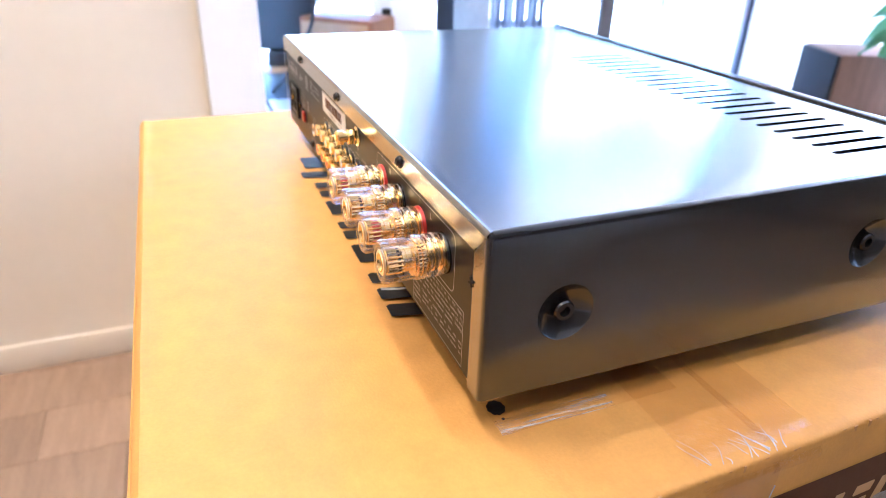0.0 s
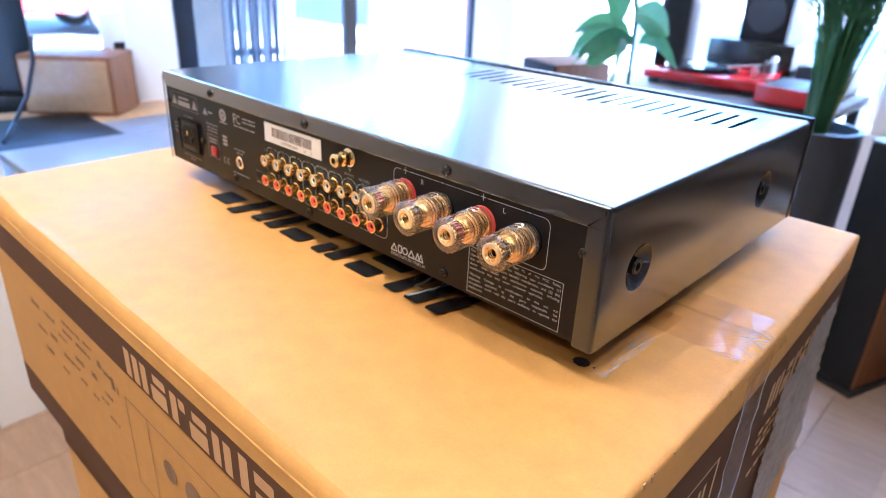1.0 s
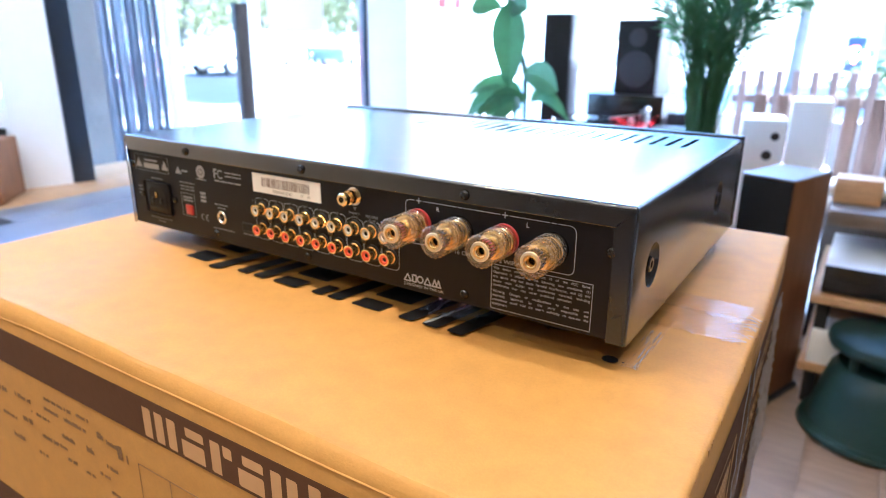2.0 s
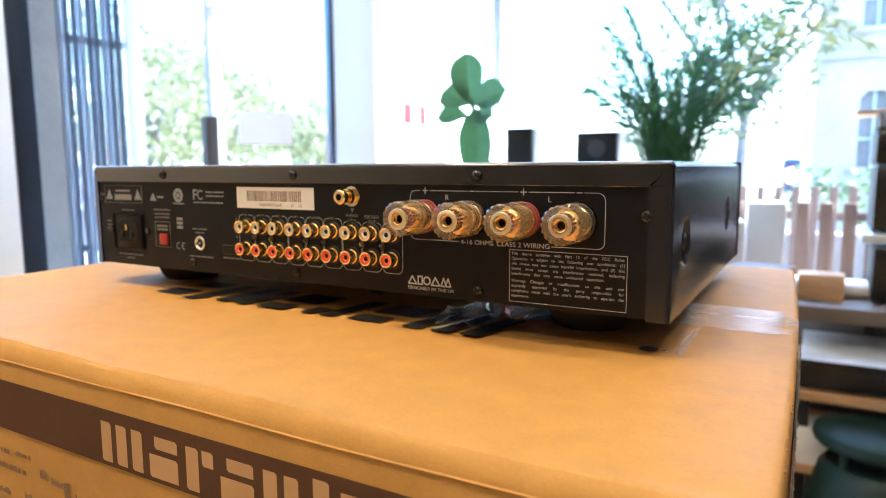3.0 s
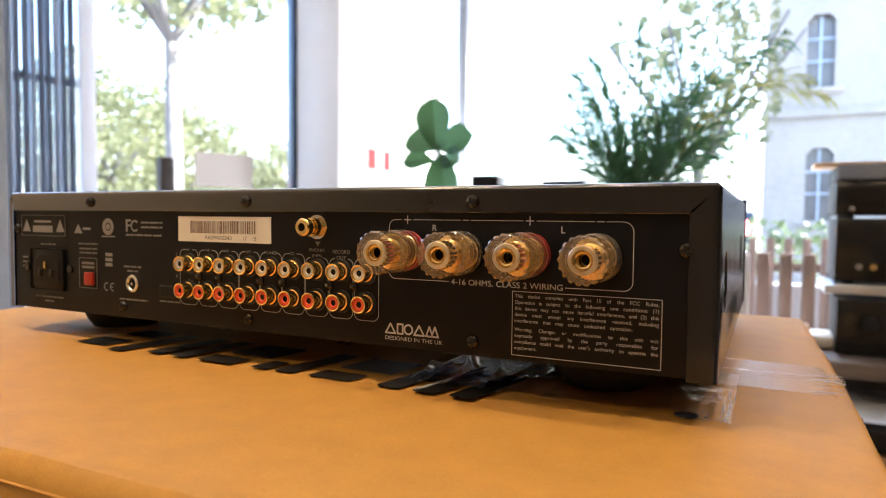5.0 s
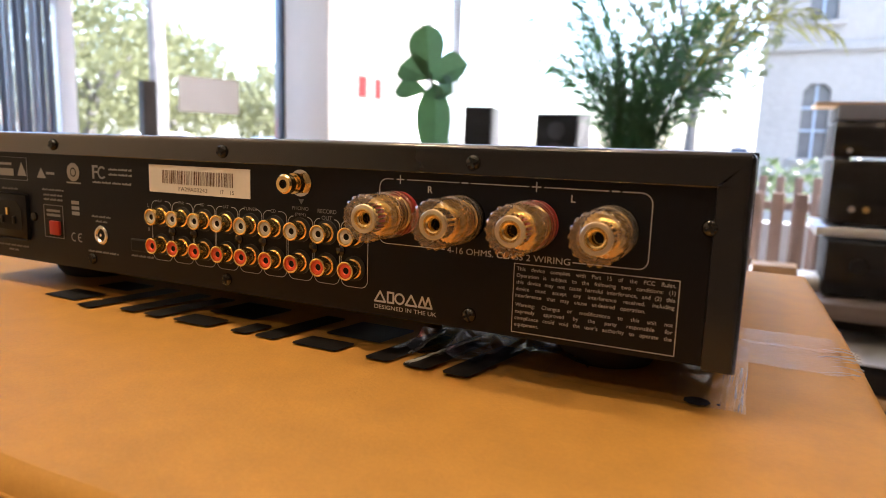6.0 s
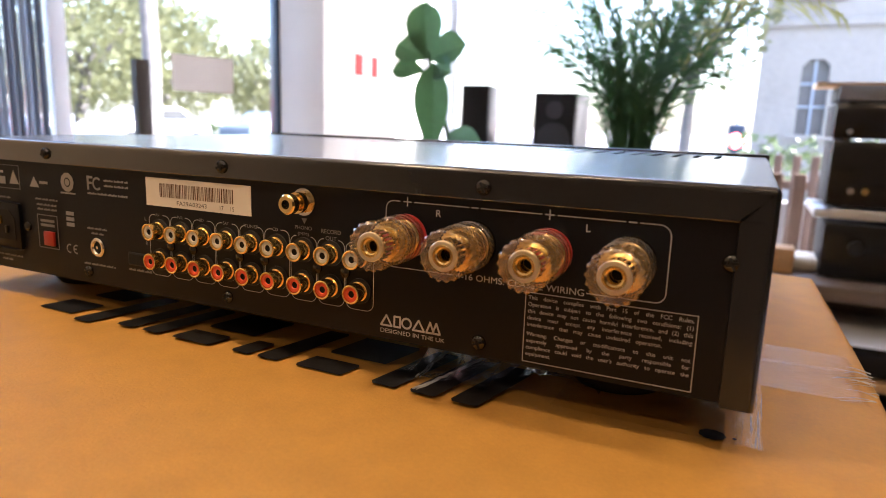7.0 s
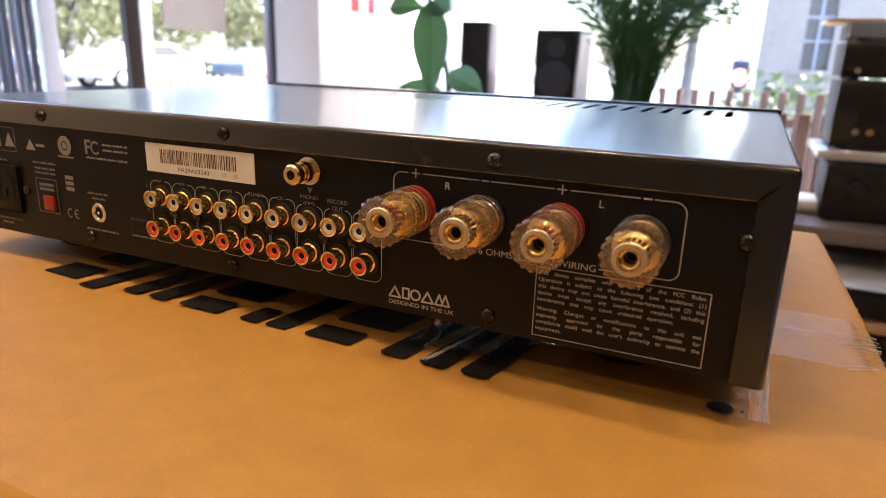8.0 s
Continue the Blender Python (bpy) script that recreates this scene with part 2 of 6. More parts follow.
dif.inputs["Color"].default_value = (0.95, 0.88, 0.83, 1)
alw.inputs["Blend"].default_value = 0.5
apw.operation, ama.operation = "POWER", "MULTIPLY_ADD"
apw.inputs[1].default_value, ama.inputs[1].default_value, ama.inputs[2].default_value = 1.9, 0.70, 0.09
al.new(alw.outputs["Facing"], apw.inputs[0])
al.new(apw.outputs[0], ama.inputs[0])
prev = gla.outputs[0]
for share, other in ((0.94, tra), (0.02, dif), (ama.outputs[0], glo)):
    mx = an.new("ShaderNodeMixShader")
    if isinstance(share, float):
        mx.inputs[0].default_value = share
    else:
        al.new(share, mx.inputs[0])
    al.new(prev, mx.inputs[1])
    al.new(other.outputs[0], mx.inputs[2])
    prev = mx.outputs[0]
al.new(prev, an["Material Output"].inputs[0])

# satin paint: little gloss face on, much at a slant
pn, pk = M["lid"].node_tree.nodes, M["lid"].node_tree.links
pn["Principled BSDF"].inputs["Specular IOR Level"].default_value = 0.0
pgl, plw, ppw, pma, pmx = (pn.new(k) for k in ("ShaderNodeBsdfGlossy", "ShaderNodeLayerWeight", "ShaderNodeMath", "ShaderNodeMath", "ShaderNodeMixShader"))
pgl.inputs["Roughness"].default_value, plw.inputs["Blend"].default_value = 0.19, 0.5
ppw.operation, pma.operation = "POWER", "MULTIPLY_ADD"
ppw.inputs[1].default_value, pma.inputs[1].default_value, pma.inputs[2].default_value = 1.8, 0.95, 0.045
pk.new(plw.outputs["Facing"], ppw.inputs[0])
pk.new(ppw.outputs[0], pma.inputs[0])
pk.new(pma.outputs[0], pmx.inputs[0])
pk.new(pn["Principled BSDF"].outputs[0], pmx.inputs[1])
pk.new(pgl.outputs[0], pmx.inputs[2])
pk.new(pmx.outputs[0], pn["Material Output"].inputs[0])

# tape that has come up in fine white streaks and blisters
def streaked(name, scales, lo, hi, most):
    m = bpy.data.materials.new(name)
    m.use_nodes = True
    n, l = m.node_tree.nodes, m.node_tree.links
    b = n["Principled BSDF"]
    b.inputs["Base Color"].default_value = (0.80, 0.78, 0.76, 1)
    b.inputs["Roughness"].default_value = 0.25
    tc, nz, mp, rg, tr, mx, bp = (n.new(k) for k in ("ShaderNodeTexCoord", "ShaderNodeTexNoise", "ShaderNodeMapping", "ShaderNodeMapRange", "ShaderNodeBsdfTransparent", "ShaderNodeMixShader", "ShaderNodeBump"))
    mp.inputs["Scale"].default_value = scales
    nz.inputs["Scale"].default_value, nz.inputs["Detail"].default_value = 1.0, 2.5
    rg.inputs["From Min"].default_value, rg.inputs["From Max"].default_value, rg.inputs["To Max"].default_value = lo, hi, most
    bp.inputs["Strength"].default_value, bp.inputs["Distance"].default_value = 0.8, 0.001
    l.new(tc.outputs["Object"], mp.inputs["Vector"])
    l.new(mp.outputs[0], nz.inputs["Vector"])
    l.new(nz.outputs[0], rg.inputs["Value"])
    l.new(nz.outputs[0], bp.inputs["Height"])
    l.new(bp.outputs[0], b.inputs["Normal"])
    l.new(rg.outputs[0], mx.inputs[0])
    l.new(tr.outputs[0], mx.inputs[1])
    l.new(b.outputs[0], mx.inputs[2])
    l.new(mx.outputs[0], n["Material Output"].inputs[0])
    return m


M["tapewhite"] = streaked("streaked_tape", (1100, 45, 200), 0.46, 0.72, 0.75)


# ---- building helpers ----
def bx(bm, x0, x1, y0, y1, z0, z1, bev=0.0, seg=2):
    g = bmesh.ops.create_cube(bm, size=1.0)["verts"]
    for v in g:
        v.co = ((x0 + x1) / 2 + v.co.x * (x1 - x0), (y0 + y1) / 2 + v.co.y * (y1 - y0), (z0 + z1) / 2 + v.co.z * (z1 - z0))
    if bev:
        es = {e for v in g for e in v.link_edges}
        bmesh.ops.bevel(bm, geom=list(es), offset=bev, segments=seg, affect="EDGES", profile=0.5)
    return bm


AX = {"z": lambda r, a, h: (r * math.cos(a), r * math.sin(a), h),
      "-y": lambda r, a, h: (r * math.cos(a), -h, r * math.sin(a)),
      "x": lambda r, a, h: (h, r * math.cos(a), r * math.sin(a))}


def lathe(bm, prof, seg=24, axis="z", at=(0, 0, 0), flute=None):
    """Turns the profile [(radius, height)...] round an axis; a radius of 0 closes the end."""
    rings = []
    f = AX[axis]
    for r, h in prof:
        if r <= 0:
            rings.append([bm.verts.new(Vector(f(0, 0, h)) + Vector(at))])
        else:
            k = (lambda a: 1.0) if not flute else (lambda a: 1.0 + flute[1] * (0.5 + 0.5 * math.cos(flute[0] * a)) * (1 if flute[2] <= h <= flute[3] else 0))
            rings.append([bm.verts.new(Vector(f(r * k(2 * math.pi * i / seg), 2 * math.pi * i / seg, h)) + Vector(at)) for i in range(seg)])
    for a, b in zip(rings, rings[1:]):
        for i in range(seg):
            j = (i + 1) % seg
            q = [a[i % len(a)], a[j % len(a)], b[j % len(b)], b[i % len(b)]]
            u = []
            for v in q:
                if v not in u:
                    u.append(v)
            if len(u) > 2:
                bm.faces.new(u)
    bmesh.ops.recalc_face_normals(bm, faces=bm.faces)
    return bm


def poly(bm, pts, thick, up):
    """A flat plate: the points in space, thickened along the vector up."""
    n = len(pts)
    lo = [bm.verts.new(p) for p in pts]
    hi = [bm.verts.new(Vector(p) + Vector(up) * thick) for p in pts]
    bm.faces.new(lo)
    bm.faces.new(hi)
    for i in range(n):
        bm.faces.new((lo[i], lo[(i + 1) % n], hi[(i + 1) % n], hi[i]))
    bmesh.ops.recalc_face_normals(bm, faces=bm.faces)
    return bm


def tube(bm, pts, r, seg=8, taper=1.0):
    """A round bar along a line of points."""
    rings = []
    n = len(pts)
    for i, p in enumerate(pts):
        p = Vector(p)
        d = (Vector(pts[min(i + 1, n - 1)]) - Vector(pts[max(i - 1, 0)])).normalized()
        s = d.orthogonal().normalized()
        c = d.cross(s)
        rr = r * (1 + (taper - 1) * i / max(1, n - 1))
        rings.append([bm.verts.new(p + rr * (math.cos(2 * math.pi * k / seg) * s + math.sin(2 * math.pi * k / seg) * c)) for k in range(seg)])
    for a, b in zip(rings, rings[1:]):
        best = min(range(seg), key=lambda k: (a[0].co - b[k].co).length)
        for i in range(seg):
            bm.faces.new((a[i], a[(i + 1) % seg], b[(i + 1 + best) % seg], b[(i + best) % seg]))
    bm.faces.new(rings[0])
    bm.faces.new(rings[-1])
    bmesh.ops.recalc_face_normals(bm, faces=bm.faces)
    return bm


def mesh(name, bm, material, smooth=True):
    me = bpy.data.meshes.new(name)
    bm.to_mesh(me)
    bm.free()
    me.materials.append(material)
    if smooth:
        for p in me.polygons:
            p.use_smooth = True
        me.set_sharp_from_angle(angle=radians(32))
    return me


def put(name, me, parent, at=(0, 0, 0), label="", rz=0.0):
    ob = new(name, me)
    ob.parent = parent
    ob.location = at
    ob.rotation_euler[2] = radians(rz)
    return tagged(ob, label)


def part(name, bm, material, parent, label="", smooth=True, at=(0, 0, 0)):
    return put(name, mesh(name, bm, material, smooth), parent, at, label)


def thing(name, at, label, category, group="", kind="", rz=0.0):
    ob = new(name)
    ob.empty_display_size = 0.05
    ob.location = at
    ob.rotation_euler[2] = radians(rz)
    return tagged(ob, label, category, group, kind)


def solid(name, bm, material, label, category="", kind="", smooth=True, at=(0, 0, 0), rz=0.0, group=""):
    ob = new(name, mesh(name, bm, material, smooth))
    ob.location = at
    ob.rotation_euler[2] = radians(rz)
    return tagged(ob, label, category, group, kind)


def B():
    return bmesh.new()


FONT = bpy.data.curves.new("lettering", "FONT")
FONT_OB = new("lettering_source", FONT)


def glyphs(body, size):
    """Flat lettering as vertices, faces and width, in its own plane."""
    FONT.body, FONT.size = body, size
    bpy.context.view_layer.update()
    me = bpy.data.meshes.new_from_object(FONT_OB.evaluated_get(bpy.context.evaluated_depsgraph_get()))
    vs = [v.co.copy() for v in me.vertices]
    fs = [tuple(p.vertices) for p in me.polygons]
    bpy.data.meshes.remove(me)
    xs = [v.x for v in vs] or [0]
    return vs, fs, min(xs), max(xs)


def lettering(lines, parent, material, label="", y=0.0, joined=False):
    """Each line: text, left x, baseline z, cap height, width (0 is natural), spread words or not. On the plane y, read from -y."""
    if not joined and len(lines) > 1:
        for one in lines:
            lettering([one], parent, material, label, y)
        return None
    bm = B()
    for body, x, z, cap, width, spread in lines:
        size = cap / 0.70
        chunks = body.split(" ") if spread else [body]
        made = [glyphs(c, size) for c in chunks]
        total = sum(g[3] - g[2] for g in made)
        k, gap = 1.0, 0.0
        if spread and len(made) > 1:
            k = min(1.0, width * 0.86 / total)
            gap = (width - total * k) / (len(made) - 1)
        elif width:
            k = width / total
        cx = x
        for vs, fs, lo, hi in made:
            nv = [bm.verts.new((cx + (v.x - lo) * k, y, z + v.y)) for v in vs]
            for f in fs:
                try:
                    bm.faces.new([nv[i] for i in f])
                except ValueError:
                    pass
            cx += (hi - lo) * k + gap
    return part("lettering", bm, material, parent, label, smooth=False)

# ---- the room ----
def fence_pts(cx, cy, r, n, a0=0.0):
    return [(cx + r * math.cos(a0 + 2 * math.pi * i / n), cy + r * math.sin(a0 + 2 * math.pi * i / n)) for i in range(n)]


floor = solid("floor", bx(B(), -2.6, 3.4, -3.0, 2.9, -0.12, -0.012), M["oak"], "pale oak plank floor with thin dark joints", kind="structure", smooth=False)
solid("ceiling", bx(B(), -2.7, 3.5, -3.1, 3.0, CEIL, CEIL + 0.12), M["ceilpaint"], "plain off-white painted ceiling", kind="structure", smooth=False)
solid("wall_west", bx(B(), -1.56, -1.44, -3.0, -0.022, 0.0, CEIL), M["cream"], "smooth cream painted wall", kind="structure", smooth=False)
solid("trim", bx(B(), -1.575, -1.425, -0.020, 0.125, 0.0, CEIL, 0.003), M["whitepaint"], "white lining board on the end of the cream wall", kind="structure", smooth=False)
solid("baseboard", bx(B(), -1.438, -1.424, -3.0, -0.024, 0.0, 0.085, 0.003), M["cream"], "low cream baseboard along the wall", kind="structure")
# unseen walls closing the room, toned for what the amplifier mirrors
solid("wall_south", bx(B(), -1.56, 3.4, -3.12, -3.0, 0.0, CEIL), M["beige"], "plain warm beige wall", kind="structure", smooth=False)
solid("wall_east", bx(B(), 3.4, 3.52, -3.12, 2.8, 0.0, CEIL), M["taupe"], "unseen closing wall, dark to dim the amplifier's reflections", kind="structure", smooth=False)
# added out of view to keep window light off the right-hand floor
solid("wall_north", bx(B(), 1.022, 3.4, 2.60, 2.72, 0.0, CEIL), M["taupe"], "unseen dark wall added to block window light from the floor", kind="structure", smooth=False)
solid("wall_nook", bx(B(), -2.6, -1.565, -0.55, -0.43, 0.0, CEIL), M["whitepaint"], "plain white wall closing the side bay", kind="structure", smooth=False)
solid("wall_pier", bx(B(), -1.45, -1.235, 1.80, 2.72, 0.0, CEIL, 0.004), M["whitepaint"], "white plastered pier beside the window", kind="structure")

# side glazing, slanting away from the pier
FX, FY, FR = -1.452, 1.83, -109.63
win = thing("window_1", (FX, FY, 0), "tall shop window with dark metal frame and white jamb", "window", kind="structure", rz=FR)
part("window_frame", bx(B(), 0.0, 0.032, -0.03, 0.03, 0.0, CEIL, 0.002), M["frame_dark"], win, "slim dark metal upright")
part("window_frame", bx(B(), 1.06, 1.12, -0.04, 0.04, 0.0, CEIL, 0.004), M["frame_dark"], win, "dark blue-grey door upright")
part("window_frame", bx(B(), 1.125, 1.27, -0.06, 0.05, 0.0, CEIL, 0.004), M["whitepaint"], win, "white door jamb")
part("window_frame", bx(B(), 2.30, 2.36, -0.04, 0.04, 0.0, CEIL, 0.004), M["frame_dark"], win, "dark metal upright")
part("window_sill", bx(B(), 0.032, 1.06, -0.03, 0.03, 0.0, 0.07, 0.003), M["frame_dark"], win, "dark bottom rail")
part("window_sill", bx(B(), 1.27, 2.30, -0.03, 0.03, 0.0, 0.07, 0.003), M["frame_dark"], win, "dark bottom rail")
for a, b in ((0.033, 1.059), (1.271, 2.299)):
    g = part("pane", bx(B(), a, b, -0.004, 0.004, 0.071, CEIL - 0.002), M["glass"], win, "clear glass pane", smooth=False)
    g.visible_shadow = False

win = thing("window_2", (-1.23, 2.66, 0), "wide shop window with slim grey mullion", "window", kind="structure")
part("window_frame", bx(B(), 0.10, 0.15, -0.03, 0.03, 0.0, CEIL, 0.003), M["frame_grey"], win, "slim blue-grey mullion")
part("window_frame", bx(B(), 2.20, 2.25, -0.03, 0.03, 0.0, CEIL, 0.003), M["frame_grey"], win, "slim blue-grey mullion")
part("window_sill", bx(B(), 0.0, 2.25, -0.04, 0.04, 0.0, 0.08, 0.003), M["frame_grey"], win, "low grey bottom rail")
for a, b in ((0.001, 0.099), (0.151, 2.199)):
    g = part("pane", bx(B(), a, b, -0.004, 0.004, 0.081, CEIL - 0.002), M["glass"], win, "clear glass pane", smooth=False)
    g.visible_shadow = False

# added dark backing, blocks the bright glass behind the low table
solid("wall_plinth", bx(B(), 0.205, 1.020, 2.580, 2.612, 0.0, 0.60, 0.003), M["taupe"], "low dark screen added to hide bright glass behind the table", kind="structure")

for sx, sy, watt, wide in SPOTS:
    d = thing("downlight", (sx, sy, CEIL), "round white recessed ceiling lamp, lit warm", "ceiling lamp", group="ceiling downlights")
    r = wide / 2 + 0.004
    part("rim", lathe(B(), [(r, 0.0), (r + 0.014, 0.0), (r + 0.014, -0.012), (r + 0.003, -0.016), (r, -0.012)], 32), M["whitepaint"], d)
    part("lens", lathe(B(), [(0.0, -0.003), (r - 0.001, -0.003), (r - 0.001, -0.008), (0.0, -0.008)], 32), M["bulb"], d, "glowing warm lens")

# ---- outside ----
solid("ground", bx(B(), -150, 150, -60, 220, -0.5, -0.15), M["paving"], "pale paved square outside", kind="structure", smooth=False)
solid("road", bx(B(), -20.3, -10.5, -60, 60, -0.149, -0.142), M["asphalt"], "grey asphalt street", kind="structure", smooth=False)

# ---- the amplifier, back towards the camera ----
W, TOP, BOT, DEP = 0.2165, 0.0925, 0.0170, 0.279
amp = thing("amplifier", (0, 0, 1.0), "black metal stereo amplifier with gold rear sockets on a carton", "amplifier")


def plate(bm, outer, holes, normal):
    es = []
    for ring in [outer] + holes:
        vs = [bm.verts.new(p) for p in ring]
        es += [bm.edges.new((vs[i], vs[(i + 1) % len(vs)])) for i in range(len(vs))]
    bmesh.ops.triangle_fill(bm, use_beauty=True, use_dissolve=False, edges=es, normal=normal)


R0, RB = 0.0030, 0.0024
arc = [(W - R0 + R0 * math.sin(a), TOP - R0 + R0 * math.cos(a)) for a in [i * math.pi / 10 for i in range(6)]]
SLOTS = [0.1865 - 0.01235 * i for i in range(21)]
bm = B()
slot = []
for sx in SLOTS:
    pts = []
    for k in range(7):
        a = math.pi * k / 6
        pts.append((sx - 0.0021 * math.cos(a), 0.2520 + 0.0021 * math.sin(a), TOP))
    for k in range(7):
        a = math.pi * k / 6
        pts.append((sx + 0.0021 * math.cos(a), 0.2045 - 0.0021 * math.sin(a), TOP))
    slot.append(pts)
xt = W - R0
plate(bm, [(-xt, RB, TOP), (xt, RB, TOP), (xt, DEP, TOP), (-xt, DEP, TOP)], slot, (0, 0, 1))
for s in (1, -1):
    for (xa, za), (xb, zb) in zip(arc, arc[1:]):
        bm.faces.new([bm.verts.new(p) for p in ((s * xa, RB, za), (s * xb, RB, zb), (s * xb, DEP, zb), (s * xa, DEP, za))])
DISH = [(0.0365, 0.0525), (0.2055, 0.0565)]
holes = [[(W, y, z) for y, z in fence_pts(cy, cz, 0.0128, 32)] for cy, cz in DISH]
plate(bm, [(W, RB, BOT), (W, DEP, BOT), (W, DEP, TOP - R0), (W, RB, TOP - R0)], holes, (1, 0, 0))
bm.faces.new([bm.verts.new(p) for p in ((-W, RB, BOT), (-W, DEP, BOT), (-W, DEP, TOP - R0), (-W, RB, TOP - R0))])
# rounded fold and the lip over the back
fold = [(RB - RB * math.sin(a), TOP - RB + RB * math.cos(a)) for a in [i * math.pi / 10 for i in range(6)]] + [(0.0, TOP - RB - 0.0004), (0.0, 0.0810), (0.0, 0.0806)]
for (ya, za), (yb, zb) in zip(fold, fold[1:]):
    bm.faces.new([bm.verts.new(p) for p in ((-W + 0.0015, ya, za), (W - 0.0015, ya, za), (W - (0.0015 if zb > 0.085 else 0.0115), yb, zb), (-W + (0.0015 if zb > 0.085 else 0.0045), yb, zb))])
fold = [(RB - RB * math.sin(a), W - RB + RB * math.cos(a)) for a in [i * math.pi / 10 for i in range(6)]] + [(0.0, W - 0.0032)]
for (ya, xa), (yb, xb) in zip(fold, fold[1:]):
    bm.faces.new([bm.verts.new(p) for p in ((xa, ya, BOT), (xb, yb, BOT), (xb, yb, TOP - 0.0022), (xa, ya, TOP - 0.0022))])
bm.faces.new([bm.verts.new(p) for p in ((W - 0.0032, 0.0, BOT), (W - 0.0032, 0.0, TOP - 0.0042), (W - 0.0110, 0.0, 0.0802), (W - 0.0110, 0.0, BOT))])
bm.faces.new([bm.verts.new(p) for p in ((W - 0.0110, 0.0, BOT), (W - 0.0110, 0.0, 0.0802), (W - 0.0110, 0.0016, 0.0802), (W - 0.0110, 0.0016, BOT))])
bm.faces.new([bm.verts.new(p) for p in ((-W, 0.0, BOT), (-W + 0.003, 0.0, BOT), (-W + 0.003, 0.0, TOP - 0.0042), (-W, 0.0, TOP - 0.003))])
bm.faces.new([bm.verts.new(p) for p in ((-W + 0.004, 0.0, 0.0806), (W - 0.0115, 0.0, 0.0806), (W - 0.0115, 0.0016, 0.0806), (-W + 0.004, 0.0016, 0.0806))])
bmesh.ops.remove_doubles(bm, verts=bm.verts, dist=0.00005)
for s in (1, -1):
    bx(bm, s * (W - 0.0035) - 0.0031, s * (W - 0.0035) + 0.0031, 0.0003, 0.0068, TOP - 0.0068, TOP - 0.0003, 0.0024, 3)
bmesh.ops.recalc_face_normals(bm, faces=bm.faces)
lid = part("top_cover", bm, M["lid"], amp, "satin dark grey folded metal cover with a row of vent slots")
part("rear_panel", bx(B(), -W + 0.0035, W - 0.0112, 0.0015, 0.0032, BOT + 0.001, 0.0815), M["panel"], amp, "black back panel with white print", smooth=False)
part("chassis", bx(B(), -W + 0.0012, W - 0.0012, 0.0034, DEP - 0.001, BOT + 0.0004, BOT + 0.0024), M["panel"], amp, smooth=False)
# dark sheet put in for the shade seen through the slots
part("inner_tray", bx(B(), -W + 0.006, W - 0.006, 0.008, DEP - 0.002, 0.070, 0.072), M["hole"], amp, "near-black sheet standing in for the shade under the slots", smooth=False)
part("front_panel", bx(B(), -W - 0.0006, W + 0.0006, DEP, DEP + 0.009, 0.0165, TOP + 0.0016, 0.0012), M["blackgloss"], amp, "black front plate standing slightly proud")
for fx, fy in ((0.163, 0.055), (-0.176, 0.055), (0.163, 0.235), (-0.176, 0.235)):
    f = part("foot", lathe(B(), [(0.0, BOT), (0.0265, BOT), (0.0265, 0.0125), (0.024, 0.006), (0.0205, 0.0015), (0.0195, 0.0), (0.0, 0.0)], 36), M["rubber"], amp, "round black rubber foot", at=(fx, fy, 0))

# screws: a domed head, the shade of its cross recess laid on as a dark cross
bm = B()
lathe(bm, [(0.0031, 0.0), (0.0031, 0.0005), (0.0026, 0.0013), (0.0016, 0.0018), (0.0, 0.0019)], 16, "-y")
SCREW = mesh("screw", bm, M["steel"])
bm = B()
for a in (0.4, 0.4 + math.pi / 2):
    c, s = math.cos(a), math.sin(a)
    poly(bm, [(c * 0.0021 - s * 0.00045, -0.00175, s * 0.0021 + c * 0.00045), (c * 0.0021 + s * 0.00045, -0.00175, s * 0.0021 - c * 0.00045),
              (-c * 0.0021 + s * 0.00045, -0.00175, -s * 0.0021 - c * 0.00045), (-c * 0.0021 - s * 0.00045, -0.00175, -s * 0.0021 + c * 0.00045)], 0.0003, (0, -1, 0))
CROSS = mesh("recess", bm, M["hole"], False)
for sx, sy, sz in ((-0.1352, 0.0, 0.0858), (-0.0120, 0.0, 0.0858), (0.1168, 0.0, 0.0855), (0.2046, 0.0015, 0.0667),
                   (0.1168, 0.0015, 0.0241), (-0.0120, 0.0015, 0.0240), (-0.1090, 0.0015, 0.0245), (-0.2090, 0.0015, 0.0690)):
    s = put("screw", SCREW, amp, (sx, sy, sz))
    put("recess", CROSS, s)

# countersunk side bolts
for cy, cz in DISH:
    bm = B()
    lathe(bm, [(0.0128, 0.0), (0.0124, -0.0006), (0.0060, -0.0042), (0.0, -0.0042)], 32, "x")
    d = part("bolt_dish", bm, M["dish"], amp, "polished dark countersunk washer", at=(W, cy, cz))
    bm = B()
    lathe(bm, [(0.0046, -0.0042), (0.0046, -0.0012), (0.0040, -0.0004), (0.0024, -0.0004), (0.0022, -0.0022), (0.0, -0.0022)], 18, "x")
    part("bolt", bm, M["steel"], d, "hexagon socket bolt")

# phono sockets
bm = B()
lathe(bm, [(0.0043, 0.0), (0.0043, 0.0014), (0.0038, 0.0016), (0.0039, 0.0032), (0.0042, 0.0036), (0.0042, 0.0072), (0.0041, 0.0077), (0.0037, 0.0079), (0.0033, 0.0077), (0.0032, 0.0064), (0.0, 0.0064)], 28, "-y")
SHELL = mesh("rca_socket", bm, M["gold"])
INS = {}
